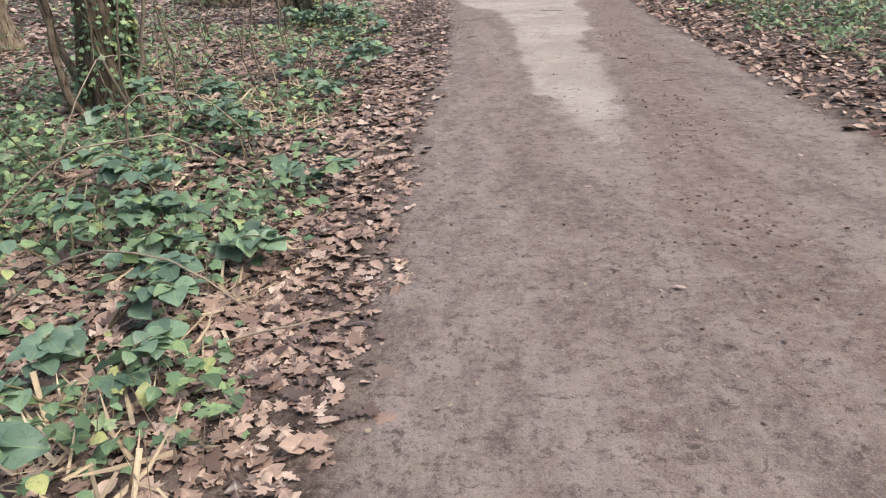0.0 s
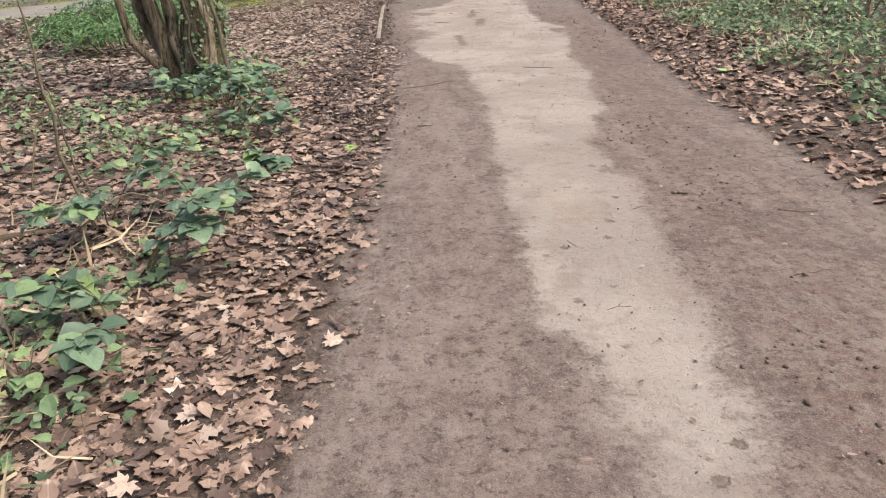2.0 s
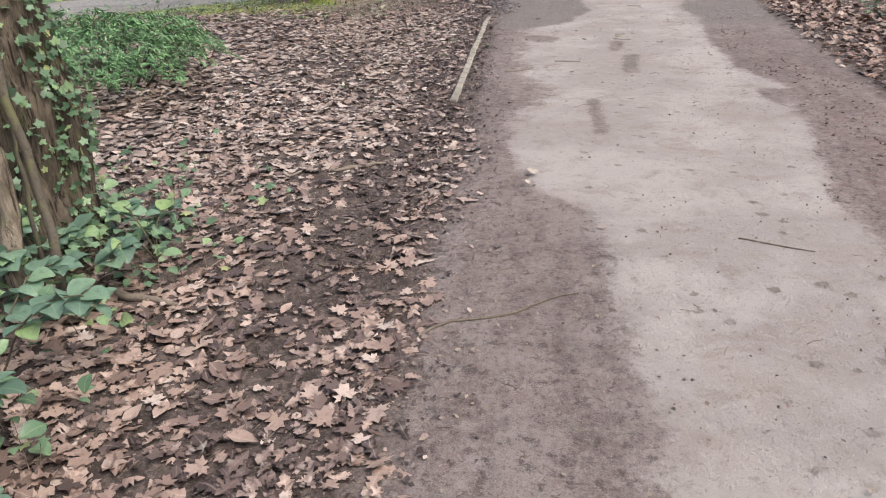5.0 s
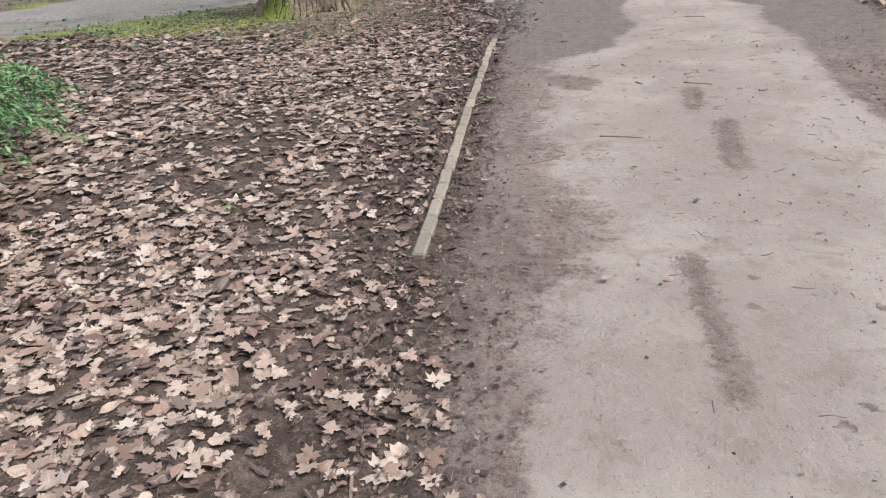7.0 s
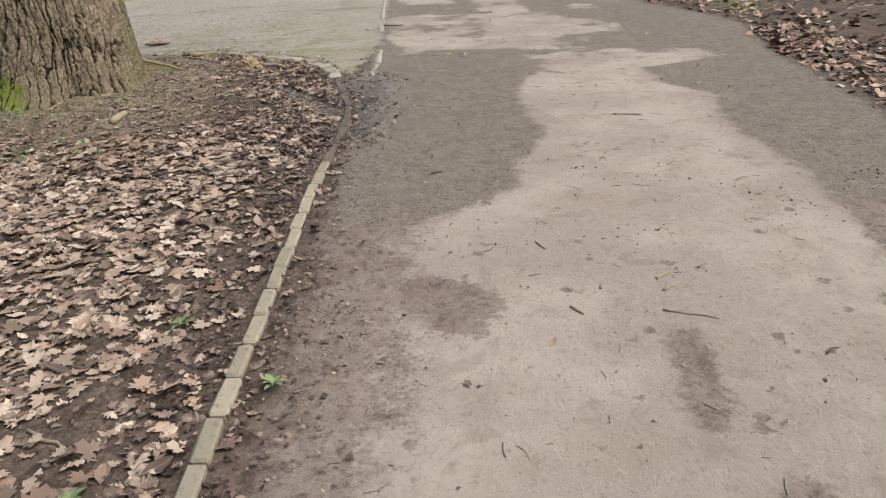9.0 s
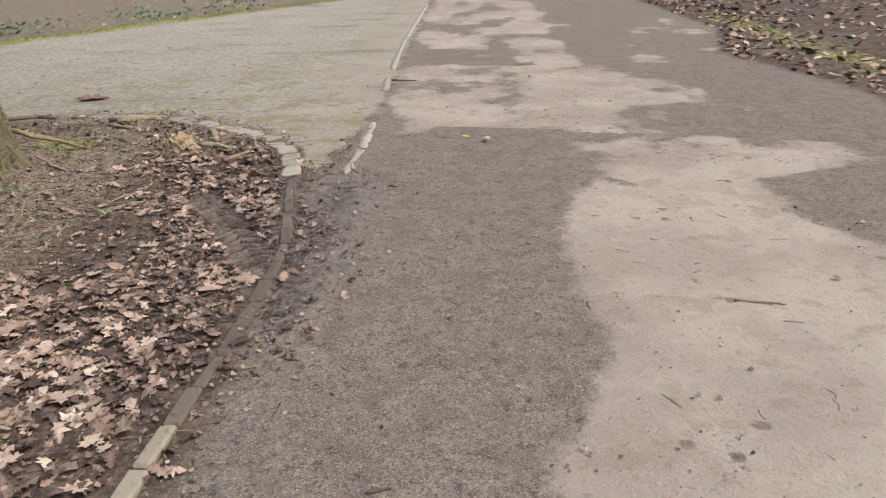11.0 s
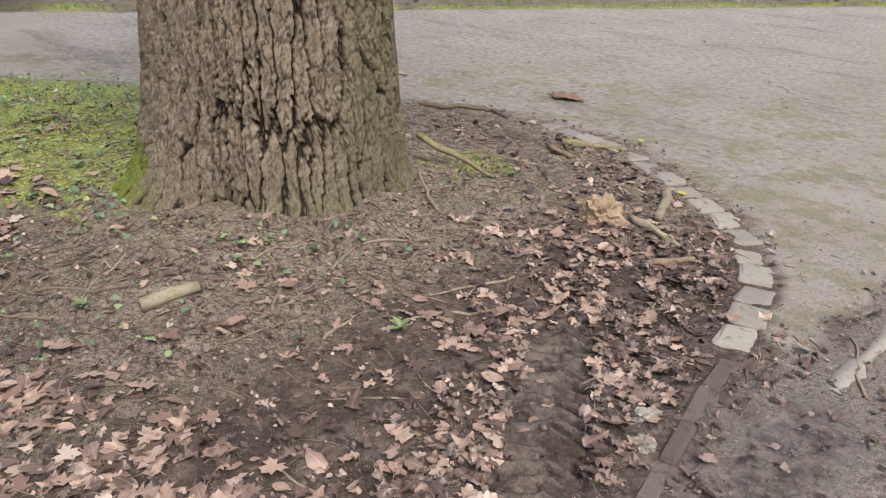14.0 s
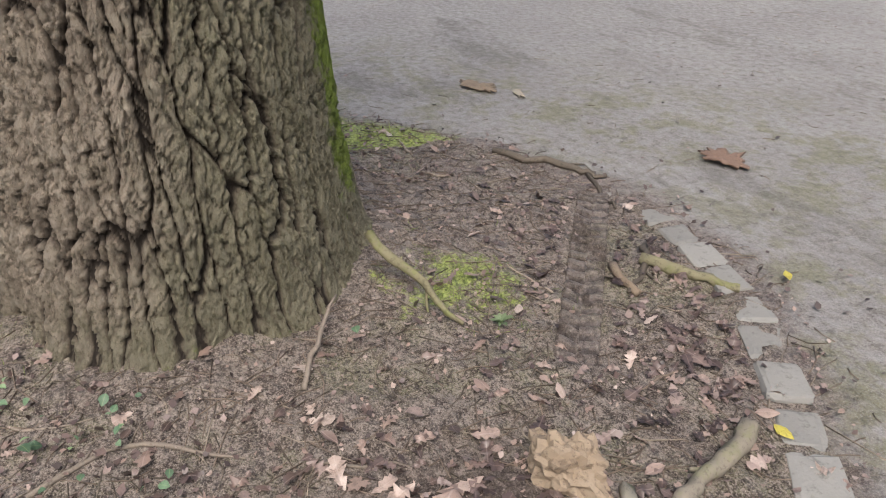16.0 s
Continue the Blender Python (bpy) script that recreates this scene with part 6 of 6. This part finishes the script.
def lump(name, label, x, y, lx, ly, lz, turn, material, seed, category):
    r = np.random.default_rng(seed)
    bm = bmesh.new()
    bmesh.ops.create_icosphere(bm, subdivisions=4, radius=1)
    for v in bm.verts:
        n = noise.fractal(v.co * 1.3 + Vector((seed, 0, 0)), 0.9, 2.0, 4)
        k = 1 + 0.33 * n + 0.16 * noise.cell(v.co * 4.2 + Vector((seed, 0, 0))) + 0.12 * noise.fractal(v.co * 6, 0.8, 2.0, 3)
        v.co = Vector((v.co.x * lx * k, v.co.y * ly * k, max(-0.25, v.co.z) * lz * k))
    me = bpy.data.meshes.new(name)
    bm.to_mesh(me)
    bm.free()
    me.materials.append(material)
    return thing(name, label, category, data=me, at=pose(x, y, float(ground_z([x], [y])[0]) + lz * 0.15, 0, 0, turn))


lump("rotten_wood_chunk", "crumbling ochre chunk of rotten wood on trodden leaves", -1.02, 22.71, 0.105, 0.075, 0.1, 40, M_ROT, 3, "wood")

def bark_slab(label, x, y, lx, ly, thick, turn, material, seed):
    """A curled plate of bark with a ragged outline."""
    r = np.random.default_rng(seed)
    n, rings = 40, (0.0, 0.35, 0.7, 0.9, 1.0)
    a = np.linspace(0, 2 * math.pi, n, endpoint=False)
    edge = 0.72 + 0.28 * vnoise(np.cos(a) * 2.2 + seed, np.sin(a) * 2.2, seed) + r.uniform(-0.3, 0.2, n)
    V, F = [], []
    for top in (1, 0):
        for q in rings:
            px, py = lx * edge * q * np.cos(a), ly * edge * q * np.sin(a)
            pz = 0.12 * (py / ly) ** 2 * ly + 1.3 * thick * vnoise(px * 60 + 9, py * 40, seed + 1) + (thick if top else 0) * (1 - 0.5 * q ** 4)
            V.append(np.stack([px, py, pz], 1))
    m = len(rings)
    for side in (0, 1):
        for k in range(m - 1):
            for i in range(n):
                p, q = (side * m + k) * n + i, (side * m + k) * n + (i + 1) % n
                F += [(p, q, q + n), (p, q + n, p + n)] if side else [(p, q + n, q), (p, p + n, q + n)]
    for i in range(n):
        p, q = (m - 1) * n + i, (m - 1) * n + (i + 1) % n
        F += [(p, p + m * n, q), (q, p + m * n, q + m * n)]
    thing("bark_piece", label, "bark", at=pose(x, y, float(ground_z([x], [y])[0]) + 0.002, 0, 0, turn), data=mesh_np("bark_piece", np.concatenate(V), np.array(F), material))


bark_slab("curled reddish brown piece of bark on the road", -2.57, 24.53, 0.16, 0.1, 0.016, 10, M_BARKPIECE, 5)
bark_slab("pale broken bark piece at the road edge", -4.22, 23.88, 0.17, 0.09, 0.014, 20, M_ROT, 7)
bark_slab("pale splinter of bark beside a larger piece", -4.0, 24.08, 0.1, 0.04, 0.01, -15, M_CHIPWOOD, 8)
lump("stone", "small pale stone beside the muddy edging", -0.07, 21.55, 0.05, 0.028, 0.025, 60, M_SETT, 9, "stone")
lump("stone", "small pale stone beside the muddy edging", 0.0, 21.42, 0.035, 0.03, 0.025, 20, M_SETT, 11, "stone")
lump("dry_debris", "small flat heap of brown dry plant debris on the path", 1.68, 26.3, 0.16, 0.1, 0.006, 30, M_TRUNK, 13, "debris")


def single_leaf(x, y, size, shape, material, label, turn):
    v, t, r = shape
    thing("fallen_leaf", label, "leaf", "single fallen leaves", at=pose(x, y, float(ground_z([x], [y])[0]) + 0.025, 6, -5, turn), data=mesh_np("fallen_leaf", v * size, t, material, {"rib": r}))


single_leaf(0.02, 8.95, 0.12, MAPLE_SET[0], M_GREENLEAF, "fresh pale green maple leaf on brown litter", 30)
single_leaf(3.6, 10.95, 0.2, OVAL_SET[0], M_GREENLEAF, "fresh pale green leaf on russet litter", 80)
single_leaf(-0.93, 23.34, 0.065, OVAL_SET[1], M_YELLOW, "bright yellow leaf lying by a branch", 100)
single_leaf(-1.55, 23.95, 0.06, OVAL_SET[0], M_YELLOW, "yellow-green leaf lying on the road", 60)
single_leaf(1.2, 22.9, 0.1, OVAL_SET[2], M_PALE, "bleached pale leaf on dark asphalt", 200)
single_leaf(0.74, 12.6, 0.06, OVAL_SET[2], M_PALE, "bleached pale leaf on the path", 20)
single_leaf(0.78, 12.78, 0.085, MAPLE_SET[2], M_PALE, "crumpled bleached leaf on the path", 60)
single_leaf(1.05, 23.0, 0.06, OVAL_SET[1], M_YELLOW, "small yellow leaf on dark asphalt", 70)
for i, (x, y, s) in enumerate(((-0.38, 22.05, 0.14), (-0.5, 22.3, 0.11), (-1.15, 21.9, 0.11), (0.1, 20.55, 0.12), (0.02, 20.5, 0.1), (-0.15, 22.3, 0.1), (-1.05, 22.4, 0.12), (-0.85, 22.35, 0.1), (-1.6, 20.4, 0.12), (-1.35, 20.9, 0.11))):
    single_leaf(x, y, s, OAK_SET[i % 4], M_LITTER, "large dry tan oak leaf lying on dark mud", 37 * i)


_weedmesh = [mesh_np("weed_leaf", _v * 0.12 + np.array((0, 0.06, 0)), _t, M_WEED, {"rib": _r}) for _v, _t, _r in TOOTH_SET]


def rosette(x, y, size, seed):
    r = np.random.default_rng(seed)
    ob = thing("weed_rosette", "small green weed rosette growing in bare soil", "weed", "weeds under the oak", at=pose(x, y, float(ground_z([x], [y])[0]) + 0.016))
    for k in range(9):
        s = size * r.uniform(0.6, 1.1)
        part("leaf", _weedmesh[k % 3], ob, at=pose(0, 0, 0, r.uniform(8, 38), 0, k * 40 + r.uniform(-14, 14)) @ Matrix.Diagonal((s * 0.6, s, s, 1)))


for i in range(34):
    x, y = rng.uniform(-4.2, -1.3), rng.uniform(19.8, 21.6)
    if math.hypot(x - TREE[0], y - TREE[1]) > 0.95:
        rosette(x, y, rng.uniform(0.25, 0.5), 1000 + i)
for i, (x, y) in enumerate(((-0.18, 17.55), (0.27, 17.1), (-0.2, 16.6), (-0.7, 18.2), (-0.95, 15.1), (-1.7, 22.85), (-0.9, 21.3))):
    rosette(x, y, 0.42, 1100 + i)
